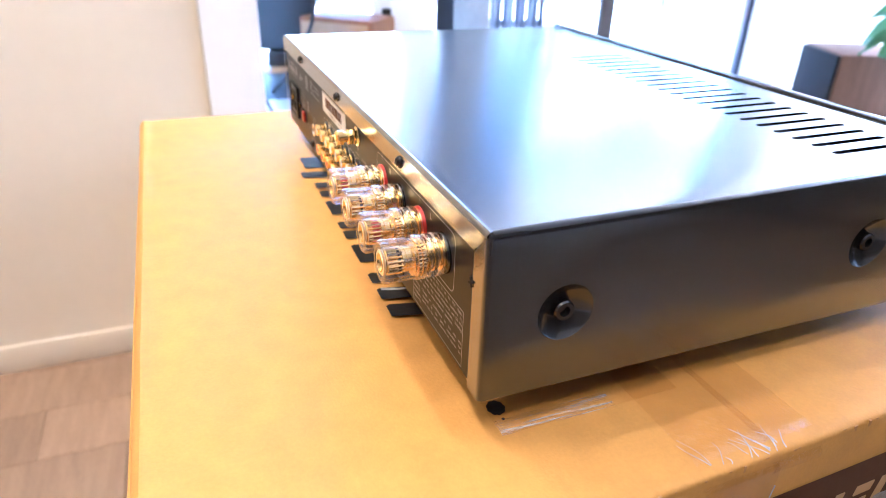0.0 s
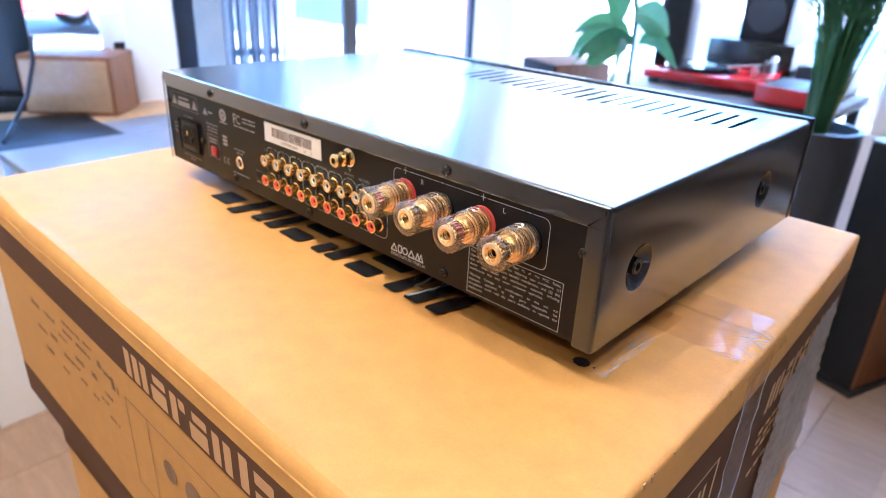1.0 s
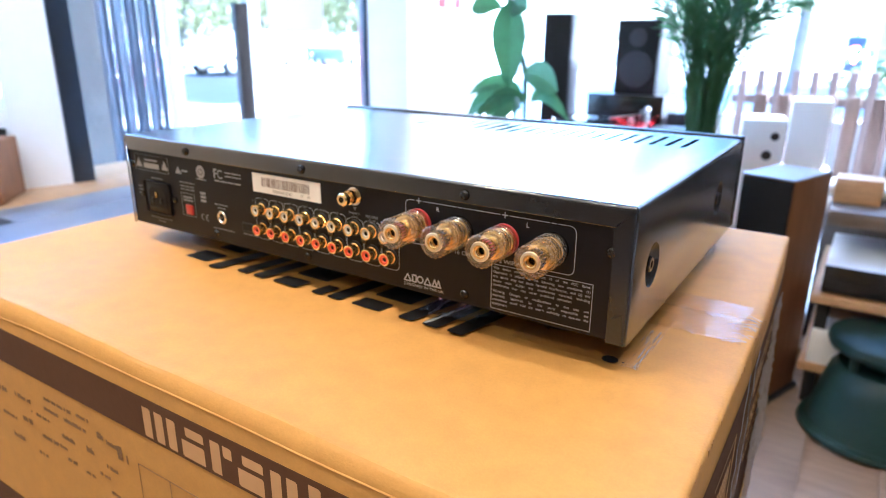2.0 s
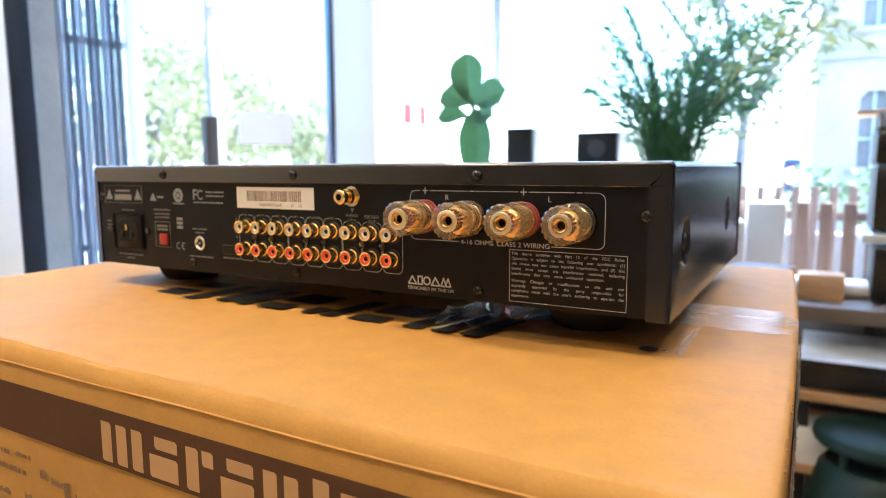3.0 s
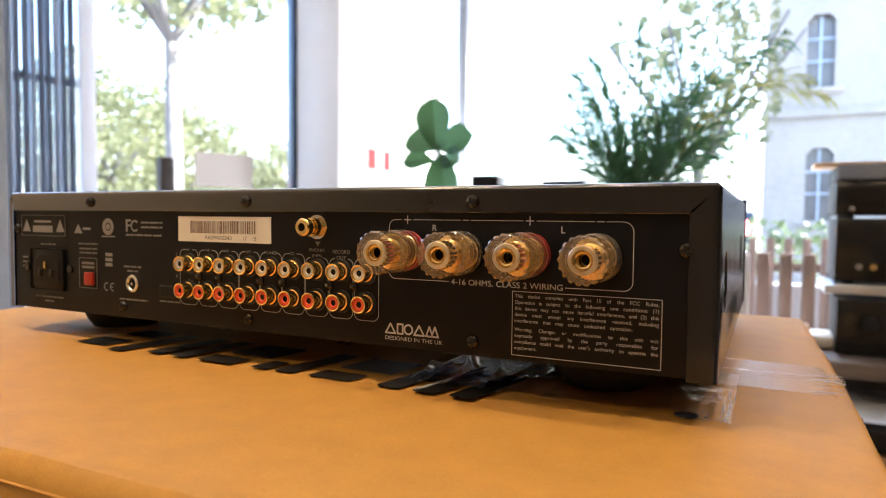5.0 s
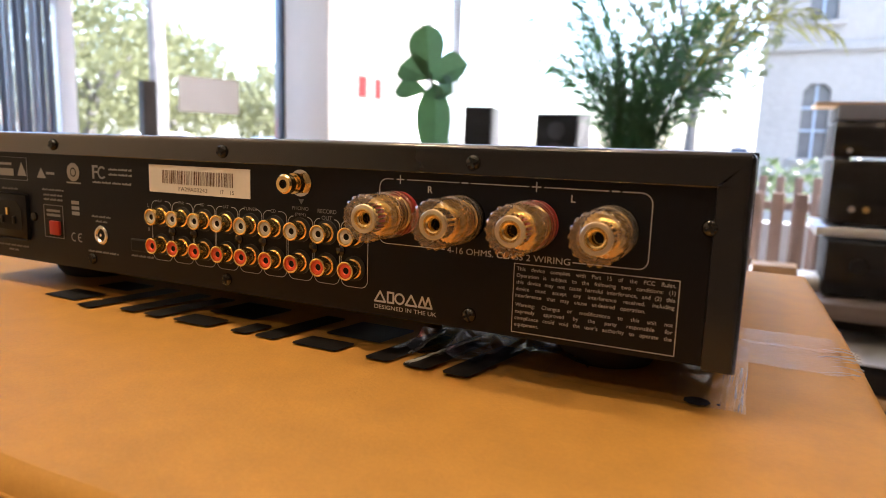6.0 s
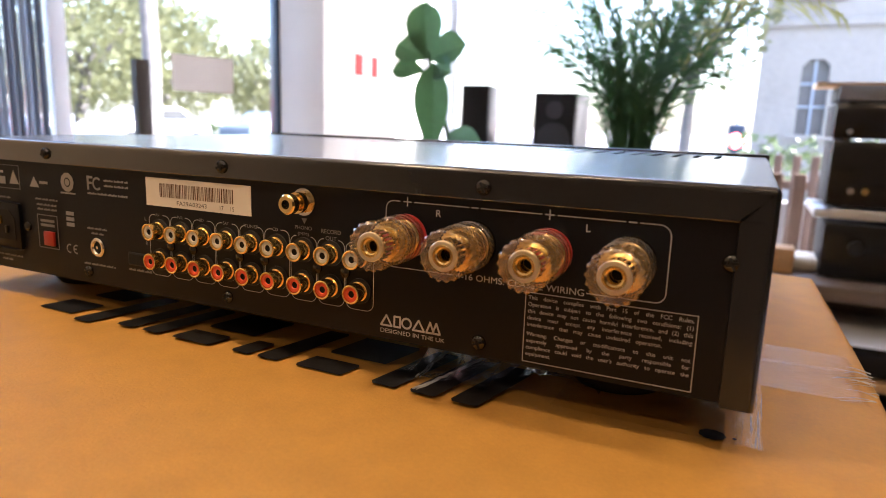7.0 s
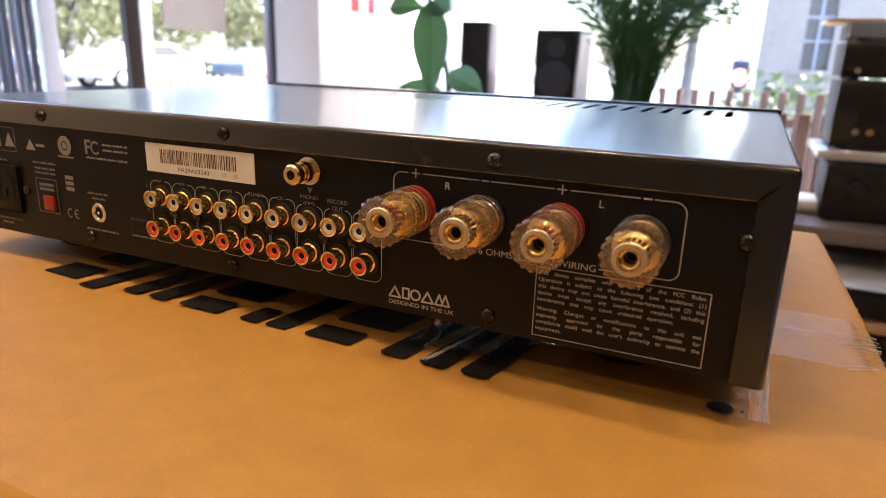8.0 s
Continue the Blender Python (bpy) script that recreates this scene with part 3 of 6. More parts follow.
for k in ("white", "redins"):
    bm = B()
    lathe(bm, [(0.00315, 0.0064), (0.00315, 0.0070), (0.0029, 0.0073), (0.0017, 0.0073), (0.0015, 0.0070), (0.0015, 0.0065), (0.0, 0.0065)], 28, "-y")
    INS[k] = mesh("insert", bm, M[k])
bm = B()
lathe(bm, [(0.00149, 0.00665), (0.0, 0.00665)], 16, "-y")
PIN = mesh("contact_hole", bm, M["hole"])
FLANGE = mesh("flange", lathe(B(), [(0.0056, 0.0), (0.0056, 0.0010), (0.0044, 0.0012)], 24, "-y"), M["blackmatte"])
JX = [-0.0548 + 0.01455 * i for i in range(9)]
for x in JX:
    for z, k in ((0.0520, "white"), (0.0373, "redins")):
        j = put("rca_socket", SHELL, amp, (x, 0.0015, z), "gold socket with a %s insert" % ("white" if k == "white" else "red"))
        put("insert", INS[k], j)
        put("contact_hole", PIN, j)
        put("flange", FLANGE, j)
RIV = mesh("rivet", lathe(B(), [(0.0024, 0.0), (0.0024, 0.0008), (0.0015, 0.0014), (0.0, 0.0015)], 12, "-y"), M["steel"])
for i in (0, 1, 3, 4, 6, 7):
    put("rivet", RIV, amp, (JX[i] + 0.0073, 0.0015, 0.0446))

# grounding post
g = part("ground_post", lathe(B(), [(0.0028, 0.0), (0.0028, 0.0035), (0.0046, 0.0036), (0.0046, 0.0062), (0.0030, 0.0064), (0.0030, 0.0090), (0.0043, 0.0092), (0.0043, 0.0122), (0.0036, 0.0130), (0.0020, 0.0130), (0.0018, 0.0105), (0.0, 0.0105)], 24, "-y"),
         M["gold"], amp, "small gold grounding terminal", at=(0.0330, 0.0015, 0.0732))
part("washer", lathe(B(), [(0.0029, 0.0), (0.0060, 0.0), (0.0060, 0.0010), (0.0029, 0.0010)], 24, "-y"), M["nickel"], g, "silver washer")
part("nut", lathe(B(), [(0.0029, 0.0011), (0.0049, 0.0011), (0.0049, 0.0030), (0.0029, 0.0030)], 6, "-y"), M["gold"], g)
part("hole", lathe(B(), [(0.00178, 0.0112), (0.0, 0.0112)], 14, "-y"), M["hole"], g)

# loudspeaker terminals
bm = B()
lathe(bm, [(0.0072, 0.0008), (0.0072, 0.0028), (0.0060, 0.0034), (0.0060, 0.0048), (0.0070, 0.0051), (0.0070, 0.0062), (0.0064, 0.0065), (0.0064, 0.0074), (0.0070, 0.0077), (0.0070, 0.0090), (0.0060, 0.0093), (0.0060, 0.0104),
           (0.0085, 0.0108), (0.0085, 0.0119), (0.0077, 0.0121), (0.0077, 0.0125), (0.0085, 0.0127), (0.0085, 0.0138), (0.0074, 0.0140), (0.0071, 0.0144), (0.0076, 0.0146), (0.0076, 0.0152), (0.0060, 0.0156),
           (0.0054, 0.0160), (0.0054, 0.0182), (0.0050, 0.0184), (0.0050, 0.0188), (0.0054, 0.0190), (0.0054, 0.0200), (0.0048, 0.0203), (0.0046, 0.0256), (0.0043, 0.0272),
           (0.0040, 0.0286), (0.0035, 0.0286), (0.0031, 0.0278), (0.0025, 0.0274), (0.0026, 0.0266), (0.0023, 0.0262), (0.0025, 0.0254), (0.0022, 0.0250), (0.0022, 0.0215), (0.0, 0.0215)], 96, "-y", flute=(32, -0.07, 0.0107, 0.0139))
STEM = mesh("binding_post", bm, M["goldsatin"], False)
bm = B()
lathe(bm, [(0.0062, 0.0098), (0.0092, 0.0098), (0.0097, 0.0103), (0.0097, 0.0138), (0.0093, 0.0145), (0.0086, 0.0148), (0.0085, 0.0152), (0.0085, 0.0170), (0.0086, 0.0190), (0.0087, 0.0210), (0.0088, 0.0230), (0.0089, 0.0250), (0.0090, 0.0266), (0.0089, 0.0278), (0.0085, 0.0286), (0.0063, 0.0287),
           (0.0058, 0.0276)], 216, "-y", flute=(18, 0.066, 0.0151, 0.0280))
KNOB = mesh("knob", bm, M["acrylic"])
bm = B()
lathe(bm, [(0.0074, 0.0027), (0.0092, 0.0027), (0.0096, 0.0033), (0.0096, 0.0052), (0.0091, 0.0058), (0.0091, 0.0064), (0.0095, 0.0070), (0.0095, 0.0086), (0.0090, 0.0092), (0.0074, 0.0092)], 56, "-y")
COLLAR = mesh("collar", bm, M["acrylic"])
bm = B()
lathe(bm, [(0.0034, 0.0284), (0.0053, 0.0284), (0.0056, 0.0281), (0.0056, 0.0276), (0.0053, 0.0272), (0.0044, 0.0270), (0.0037, 0.0276), (0.0034, 0.0284)], 36, "-y")
TIPRING = mesh("tip_ring", bm, M["frost"])
bm = B()
lathe(bm, [(0.0021, 0.0218), (0.0, 0.0218)], 16, "-y")
BORE = mesh("bore", bm, M["hole"])
# added gold ribs shape the highlights that the fluted knob would show
GLINT_RIBS = mesh("sleeve", lathe(B(), [(0.0046, 0.0196), (0.0049, 0.0198), (0.0050, 0.0262), (0.0046, 0.0266)], 108, "-y", flute=(18, 0.17, 0.0197, 0.0263)), M["gold"])
RING, BAND = {}, {}
for k, bw in (("red", 0.0034), ("blackgloss", 0.0012)):
    bm = B()
    lathe(bm, [(0.0073, 0.0), (0.0092, 0.0), (0.0092, 0.0010), (0.0089, 0.0015), (0.0073, 0.0015)], 40, "-y")
    RING[k] = mesh("base_ring", bm, M[k])
    bm = B()
    lathe(bm, [(0.0050, 0.0206), (0.0054, 0.0206), (0.0054, 0.0206 + bw), (0.0050, 0.0206 + bw), (0.0050, 0.0206)], 32, "-y")
    BAND[k] = mesh("colour_band", bm, M[k])
for i, x in enumerate((0.0835, 0.1130, 0.1425, 0.1720)):
    k = ("red", "blackgloss")[i % 2]
    p = put("binding_post", STEM, amp, (x, 0.0015, 0.0632), "gold loudspeaker terminal under a clear knob")
    put("knob", KNOB, p, (0, 0, 0), "clear acrylic knob with fluted edge")
    put("collar", COLLAR, p, (0, 0, 0), "clear collar")
    put("sleeve", GLINT_RIBS, p, (0, 0, 0), "gold ribs added for the knob's bright streaks")
    put("tip_ring", TIPRING, p)
    put("bore", BORE, p)
    put("base_ring", RING[k], p, (0, 0, 0), "red base ring" if k == "red" else "black base ring")
    put("colour_band", BAND[k], p, (0, 0, 0), "red band inside the knob" if k == "red" else "black band inside the knob")

# mains inlet, voltage switch, small sockets
iec = part("mains_inlet", bx(B(), -0.0165, 0.0165, -0.0014, 0.0, -0.0135, 0.0135, 0.002), M["panel"], amp, "black mains inlet", at=(-0.1785, 0.0015, 0.0432))
part("opening", poly(B(), [(-0.0115, -0.0016, -0.0080), (0.0115, -0.0016, -0.0080), (0.0115, -0.0016, 0.0045), (0.0070, -0.0016, 0.0090), (-0.0070, -0.0016, 0.0090), (-0.0115, -0.0016, 0.0045)], 0.0002, (0, -1, 0)), M["hole"], iec, smooth=False)
for px, pz in ((-0.0055, -0.002), (0.0055, -0.002), (0.0, 0.003)):
    part("pin", bx(B(), px - 0.0009, px + 0.0009, -0.0034, -0.0018, pz - 0.0022, pz + 0.0022, 0.0003), M["gold"] if px == 0 else M["blackmatte"], iec)
for px in (-0.0215, 0.0215):
    part("inlet_screw", lathe(B(), [(0.0026, 0.0), (0.0024, 0.0012), (0.0, 0.0016)], 14, "-y", (px, 0.0, 0.001)), M["steel"], iec)
sw = part("voltage_switch", bx(B(), -0.0072, 0.0072, -0.0006, 0.0, -0.0052, 0.0040, 0.0004), M["hole"], amp, "recessed mains voltage switch", at=(-0.1402, 0.0015, 0.0398))
part("slider", bx(B(), -0.0015, 0.0066, -0.0024, -0.0007, -0.0045, 0.0034, 0.0005), M["red"], sw, "red slider")
usb = part("service_port", bx(B(), -0.0078, 0.0078, -0.0008, 0.0, -0.0034, 0.0034, 0.0004), M["blackmatte"], amp, "small flat data socket", at=(-0.0700, 0.0015, 0.0352))
part("slot", bx(B(), -0.0068, 0.0068, -0.0011, -0.0009, -0.0026, 0.0026), M["hole"], usb, smooth=False)
acc = part("power_socket", lathe(B(), [(0.0030, 0.0), (0.0052, 0.0), (0.0052, 0.0009), (0.0046, 0.0014), (0.0036, 0.0014), (0.0030, 0.0006), (0.0030, 0.0)], 28, "-y"), M["nickel"], amp, "round accessory power socket", at=(-0.1005, 0.0015, 0.0382))
part("hole", lathe(B(), [(0.0031, 0.0004), (0.0, 0.0004)], 18, "-y"), M["hole"], acc)
part("pin", lathe(B(), [(0.0008, 0.0004), (0.0008, 0.0012), (0.0, 0.0012)], 10, "-y"), M["nickel"], acc)

# sticker with bars
st = part("barcode_sticker", bx(B(), -0.0628, 0.0034, 0.0011, 0.0015, 0.0641, 0.0779), M["sticker"], amp, "white paper sticker with a barcode", smooth=False)
rnd = random.Random(7)
bm = B()
x = -0.0533
while x < -0.0070:
    w = rnd.choice((0.00018, 0.00022, 0.00036, 0.00055))
    bx(bm, x, x + w, 0.00095, 0.00105, 0.0688, 0.0755)
    x += w + rnd.choice((0.00045, 0.00055, 0.0009))
tagged(part("barcode", bm, M["brown"], st, "black bars", smooth=False), kind="stuff")
lettering([("FA29A03243", -0.0422, 0.0655, 0.0020, 0.0190, False), ("17", -0.0150, 0.0655, 0.0020, 0, False), ("15", -0.0085, 0.0655, 0.0020, 0, False)], st, M["inkblack"], "black printed number", 0.00098)


def strokes(lines, w, y=0.00115):
    """Thin printed lines in the plane of the back panel."""
    bm = B()
    for pts in lines:
        for k, ((xa, za), (xb, zb)) in enumerate(zip(pts, pts[1:])):
            d = Vector((xb - xa, 0, zb - za))
            if d.length < 1e-7:
                continue
            n = Vector((-d.z, 0, d.x)).normalized() * w / 2
            e = d.normalized() * w * 0.3
            yk = y - 0.00003 * (k % 3)
            a, b = Vector((xa, yk, za)) - e, Vector((xb, yk, zb)) + e
            bm.faces.new([bm.verts.new(p) for p in (a - n, b - n, b + n, a + n)])
    return bm


def corner(cx, cz, r, a0, a1, n=5):
    return [(cx + r * math.cos(radians(a0 + (a1 - a0) * i / n)), cz + r * math.sin(radians(a0 + (a1 - a0) * i / n))) for i in range(n + 1)]


# socket group outlines, open under each caption
lines = []
caps = ("AV", "PVR", "BD", "SAT", "TUNER", "CD", "", "", "")
for i, x in enumerate(JX):
    a, b, hi, lo = x - 0.00690, x + 0.00690, (0.0595 if i < 6 else 0.0580), 0.0290
    gap = (0.0026, 0.0028, 0.0022, 0.0030, 0.0046, 0.0022, 0.0048, 0.0040, 0.0050)[i]
    lines.append([(x - gap, hi)] + corner(a + 0.003, hi - 0.003, 0.003, 90, 180) + [(a, 0.0328)] + corner(a + 0.0035, lo + 0.0035, 0.0035, 180, 270)
                 + corner(b - 0.0035, lo + 0.0035, 0.0035, 270, 360) + corner(b - 0.003, hi - 0.003, 0.003, 0, 90) + [(x + gap, hi)])
part("group_outline", strokes(lines, 0.00030), M["print_"], amp, "thin printed outlines round the sockets", smooth=False)
lines = [corner(0.0775, 0.0738, 0.0035, 180, 90) + [(0.0805, 0.0773)], [(0.0870, 0.0773), (0.1105, 0.0773)], [(0.1155, 0.0773), (0.1395, 0.0773)], [(0.1455, 0.0773), (0.1695, 0.0773)],
         [(0.1745, 0.0773)] + corner(0.1810, 0.0733, 0.0040, 90, 0) + [(0.1850, 0.0535)] + corner(0.1815, 0.0535, 0.0035, 0, -90) + [(0.1580, 0.0500)],
         [(0.0740, 0.0738), (0.0740, 0.0535)] + corner(0.0775, 0.0535, 0.0035, 180, 270) + [(0.1050, 0.0500)]]
part("terminal_outline", strokes(lines, 0.00034), M["print_"], amp, "thin printed frame round the terminals", smooth=False)
lines = []
for x in (0.0838, 0.1425):
    lines += [[(x - 0.0017, 0.0773), (x + 0.0017, 0.0773)], [(x, 0.0756), (x, 0.0790)]]
for x in (0.1130, 0.1720):
    lines += [[(x - 0.0013, 0.0773), (x + 0.0013, 0.0773)]]
for one in (lines[0:2], lines[2:4], lines[4:5], lines[5:6]):
    part("polarity_mark", strokes(one, 0.00048), M["print_"], amp, "printed polarity sign", smooth=False)
part("lightning_mark", strokes([[(0.1614, 0.0634), (0.1594, 0.0615), (0.1610, 0.0613), (0.1590, 0.0594)]], 0.00040), M["print_"], amp, "small printed lightning sign", smooth=False)
L1 = [("R", 0.0967, 0.0724, 0.0028, 0, False), ("L", 0.1560, 0.0724, 0.0028, 0, False), ("4-16 OHMS. CLASS 2 WIRING", 0.1062, 0.0488, 0.0025, 0.0508, False)]
lettering(L1, amp, M["print_"], "white printed captions", 0.00115)
L2 = [(c, x - 0.0024, 0.0588, 0.0015, 0, False) for c, x in zip(caps, JX) if c and c != "TUNER"] + [("TUNER", JX[4] - 0.0043, 0.0588, 0.0015, 0.0086, False),
      ("PHONO", JX[6] - 0.0045, 0.0610, 0.0016, 0.0090, False), ("(MM)", JX[6] - 0.0030, 0.0584, 0.0014, 0.0060, False),
      ("RECORD", JX[7] - 0.0050, 0.0605, 0.0018, 0.0100, False), ("OUT", JX[7] - 0.0028, 0.0576, 0.0018, 0.0056, False), ("PRE", JX[8] - 0.0028, 0.0605, 0.0018, 0.0056, False), ("OUT", JX[8] - 0.0028, 0.0576, 0.0018, 0.0056, False),
      ("L", -0.0648, 0.0560, 0.0018, 0, False), ("R", -0.0648, 0.0435, 0.0018, 0, False)]
lettering(L2, amp, M["printmid"], "small white captions over the sockets", 0.00115)
part("earth_mark", poly(B(), [(0.0315, 0.00125, 0.0660), (0.0345, 0.00125, 0.0660), (0.0330, 0.00125, 0.0636)], 0.0001, (0, -1, 0)), M["printdim"], amp, smooth=False)
# notice
part("notice_outline", strokes([[(0.1352, 0.0474), (0.1962, 0.0474), (0.1962, 0.0202), (0.1352, 0.0202), (0.1352, 0.0474)]], 0.00030), M["print_"], amp, "thin frame round the notice", smooth=False)
text = ["This device complies with Part 15 of the FCC Rules.", "Operation is subject to the following two conditions: (1)", "this device may not cause harmful interference, and (2) this",
        "device must accept any interference received, including", "interference that may cause undesired operation.", "Warning: Changes or modifications to this unit not",
        "expressly approved by the party responsible for", "compliance could void the user's authority to operate the", "equipment."]
L3 = []
for i, s in enumerate(text):
    z = 0.0448 - 0.00262 * i - (0.0011 if i > 4 else 0)
    wd = {4: 0.0490, 8: 0.0098}.get(i, 0.0588)
    L3.append((s, 0.1363, z, 0.00150, wd, i not in (8,)))
lettering(L3, amp, M["print_"], "white printed compliance notice", 0.00115, True)
# maker's mark as plain hollow shapes, and the line under it
Z0, Z1 = 0.0244, 0.0288
for one in ([[(0.0724, Z0), (0.0750, Z1), (0.0776, Z0), (0.0724, Z0)]],
            [[(0.0788, Z0), (0.0788, Z1), (0.0816, Z1), (0.0816, Z0), (0.0788, Z0)]],
            [corner(0.0846, (Z0 + Z1) / 2, 0.0021, 0, 360, 20)],
            [[(0.0876, Z0), (0.0902, Z1), (0.0928, Z0), (0.0876, Z0)]],
            [[(0.0938, Z0), (0.0955, Z1), (0.0972, Z0), (0.0938, Z0)], [(0.0966, Z0), (0.0983, Z1), (0.1000, Z0), (0.0966, Z0)]]):
    part("maker_mark", strokes(one, 0.00085), M["print_"], amp, "plain white hollow shape", smooth=False)
lettering([("DESIGNED IN THE UK", 0.0722, 0.0212, 0.0018, 0.0300, False)], amp, M["print_"], "white printed line", 0.00115)


def rbar(bm, x0, x1, z, h):
    bx(bm, x0, x1, 0.00105, 0.00120, z, z + h)


# approval marks and small print, as plain shapes
bm = B()
rbar(bm, -0.2060, -0.1615, 0.0775, 0.0002); rbar(bm, -0.2060, -0.1615, 0.0645, 0.0002)
for x in (-0.2060, -0.1617):
    bx(bm, x, x + 0.0002, 0.00105, 0.0012, 0.0645, 0.0777)
rbar(bm, -0.1940, -0.1740, 0.0668, 0.0042); rbar(bm, -0.1925, -0.1755, 0.0730, 0.0014)
for x in (-0.2005, -0.1665):
    poly(bm, [(x - 0.0042, 0.00125, 0.0672), (x + 0.0042, 0.00125, 0.0672), (x, 0.00125, 0.0750)], 0.0001, (0, -1, 0))
part("caution_plate", bm, M["printmid"], amp, "printed caution plate with two triangles", smooth=False)
bm = B()
poly(bm, [(-0.1530, 0.00125, 0.0668), (-0.1450, 0.00125, 0.0668), (-0.1490, 0.00125, 0.0725)], 0.0001, (0, -1, 0))
rbar(bm, -0.1445, -0.1375, 0.0690, 0.0014)
lathe(bm, [(0.0026, 0.00032), (0.0052, 0.00032), (0.0052, 0.00042), (0.0026, 0.00042), (0.0026, 0.00032)], 10, "-y", (-0.1215, 0.0015, 0.0712))
lathe(bm, [(0.0, 0.00042), (0.0019, 0.00042)], 10, "-y", (-0.1215, 0.0015, 0.0712))
rbar(bm, -0.1272, -0.1155, 0.0650, 0.0008)
bx(bm, -0.1058, -0.1044, 0.00105, 0.0012, 0.0685, 0.0758); rbar(bm, -0.1043, -0.1015, 0.0745, 0.0013); rbar(bm, -0.1043, -0.1020, 0.0716, 0.0011)
for x0, x1, z in ((-0.0930, -0.0760, 0.0735), (-0.0930, -0.0765, 0.0708), (-0.1058, -0.0765, 0.0662)):
    x, k = x0, 0
    while x < x1:
        w = 0.0008 + 0.0006 * ((k * 7) % 5) / 4
        rbar(bm, x, x + w, z, 0.0008 + 0.0003 * (k % 2))
        x, k = x + w + (0.0009 if k % 5 == 4 else 0.0003), k + 1
for z in (0.0475, 0.0505, 0.0535):
    rbar(bm, -0.1242, -0.1180, z, 0.0020)
tagged(part("approval_print", bm, M["printmid"], amp, "small printed approval symbols", smooth=False), kind="stuff")
part("approval_print", strokes([corner(-0.0982, 0.0720, 0.0029, 50, 310, 16)], 0.0011), M["printmid"], amp, "printed open ring", smooth=False)
for x in (-0.1232, -0.1178):
    part("approval_print", strokes([corner(x, 0.0352, 0.0022, 70, 290, 12)] + ([[(x - 0.0022, 0.0352), (x - 0.0002, 0.0352)]] if x > -0.12 else []), 0.0007), M["printmid"], amp, "printed open ring", smooth=False)
bm = B()
for x0, x1, z in ((-0.1860, -0.1710, 0.0588), (-0.1490, -0.1310, 0.0600), (-0.1480, -0.1315, 0.0570), (-0.1480, -0.1315, 0.0545), (-0.1080, -0.0935, 0.0476), (-0.1050, -0.0960, 0.0450),
                  (-0.1120, -0.0890, 0.0282), (-0.1925, -0.1650, 0.0252), (-0.1830, -0.1740, 0.0226), (-0.0780, -0.0610, 0.0290), (-0.2055, -0.2000, 0.0440), (-0.2050, -0.2005, 0.0470), (-0.2050, -0.2005, 0.0500)):
    x, k = x0, 0
    while x < x1:
        w = 0.0007 + 0.0006 * ((k * 7) % 5) / 4
        rbar(bm, x, x + w, z, 0.0008 + 0.0003 * (k % 2))
        x, k = x + w + (0.0009 if k % 4 == 3 else 0.0003), k + 1
for x in (-0.1486, -0.1322):
    bx(bm, x, x + 0.0004, 0.00105, 0.0012, 0.0333, 0.0520)
rbar(bm, -0.1486, -0.1318, 0.0333, 0.0004); rbar(bm, -0.1486, -0.1318, 0.0516, 0.0004); rbar(bm, -0.1460, -0.1345, 0.0480, 0.0014); rbar(bm, -0.1460, -0.1345, 0.0455, 0.0014)
tagged(part("small_print", bm, M["printdim"], amp, "tiny unreadable print as bars", smooth=False), kind="stuff")

# ---- the cartons ----
FL, FRC, BRC, BLC = (-0.286, -0.135, 0.9935), (0.2690, -0.134, 0.9925), (0.2590, 0.340, 1.000), (-0.288, 0.336, 1.005)
LOW, RAD = 0.798, 0.0034


def top_at(u, v):
    """A point of the carton's lid; u runs along the front, v to the back."""
    p = [(FL[i] * (1 - u) + FRC[i] * u) * (1 - v) + (BLC[i] * (1 - u) + BRC[i] * u) * v for i in range(3)]
    p[2] += 0.0058 * (1 - v) * min(1.0, v / 0.010) ** 0.7
    p[2] += 0.0065 * max(0.0, (0.15 - u) / 0.15) * (1 - 0.6 * v)
    p[0] += 0.004 * math.sin(math.pi * v) * u
    return p


def top_z(x, y):
    v = (y + 0.1345) / 0.4725
    u = (x + 0.287) / 0.554
    return max(top_at(min(1, max(0, u)), min(1, max(0, v)))[2], 0.985)


def steps(n, size):
    e = [0.0, 0.0004 / size, 0.0012 / size, RAD / size, 0.008 / size]
    return e + [e[-1] + (1 - 2 * e[-1]) * i / n for i in range(1, n)] + [1 - a for a in reversed(e)]


carton = thing("carton", (0, 0.1, LOW), "brown cardboard carton with dark printed bands and worn edges", "carton")
us, vs = steps(40, 0.535), steps(24, 0.476)
vs = sorted(set(vs + [k / 0.476 for k in (0.0020, 0.0027, 0.0041, 0.0048, 0.0054, 0.0065, 0.010, 0.0125, 0.016, 0.022)]))
bm = B()
grid = []
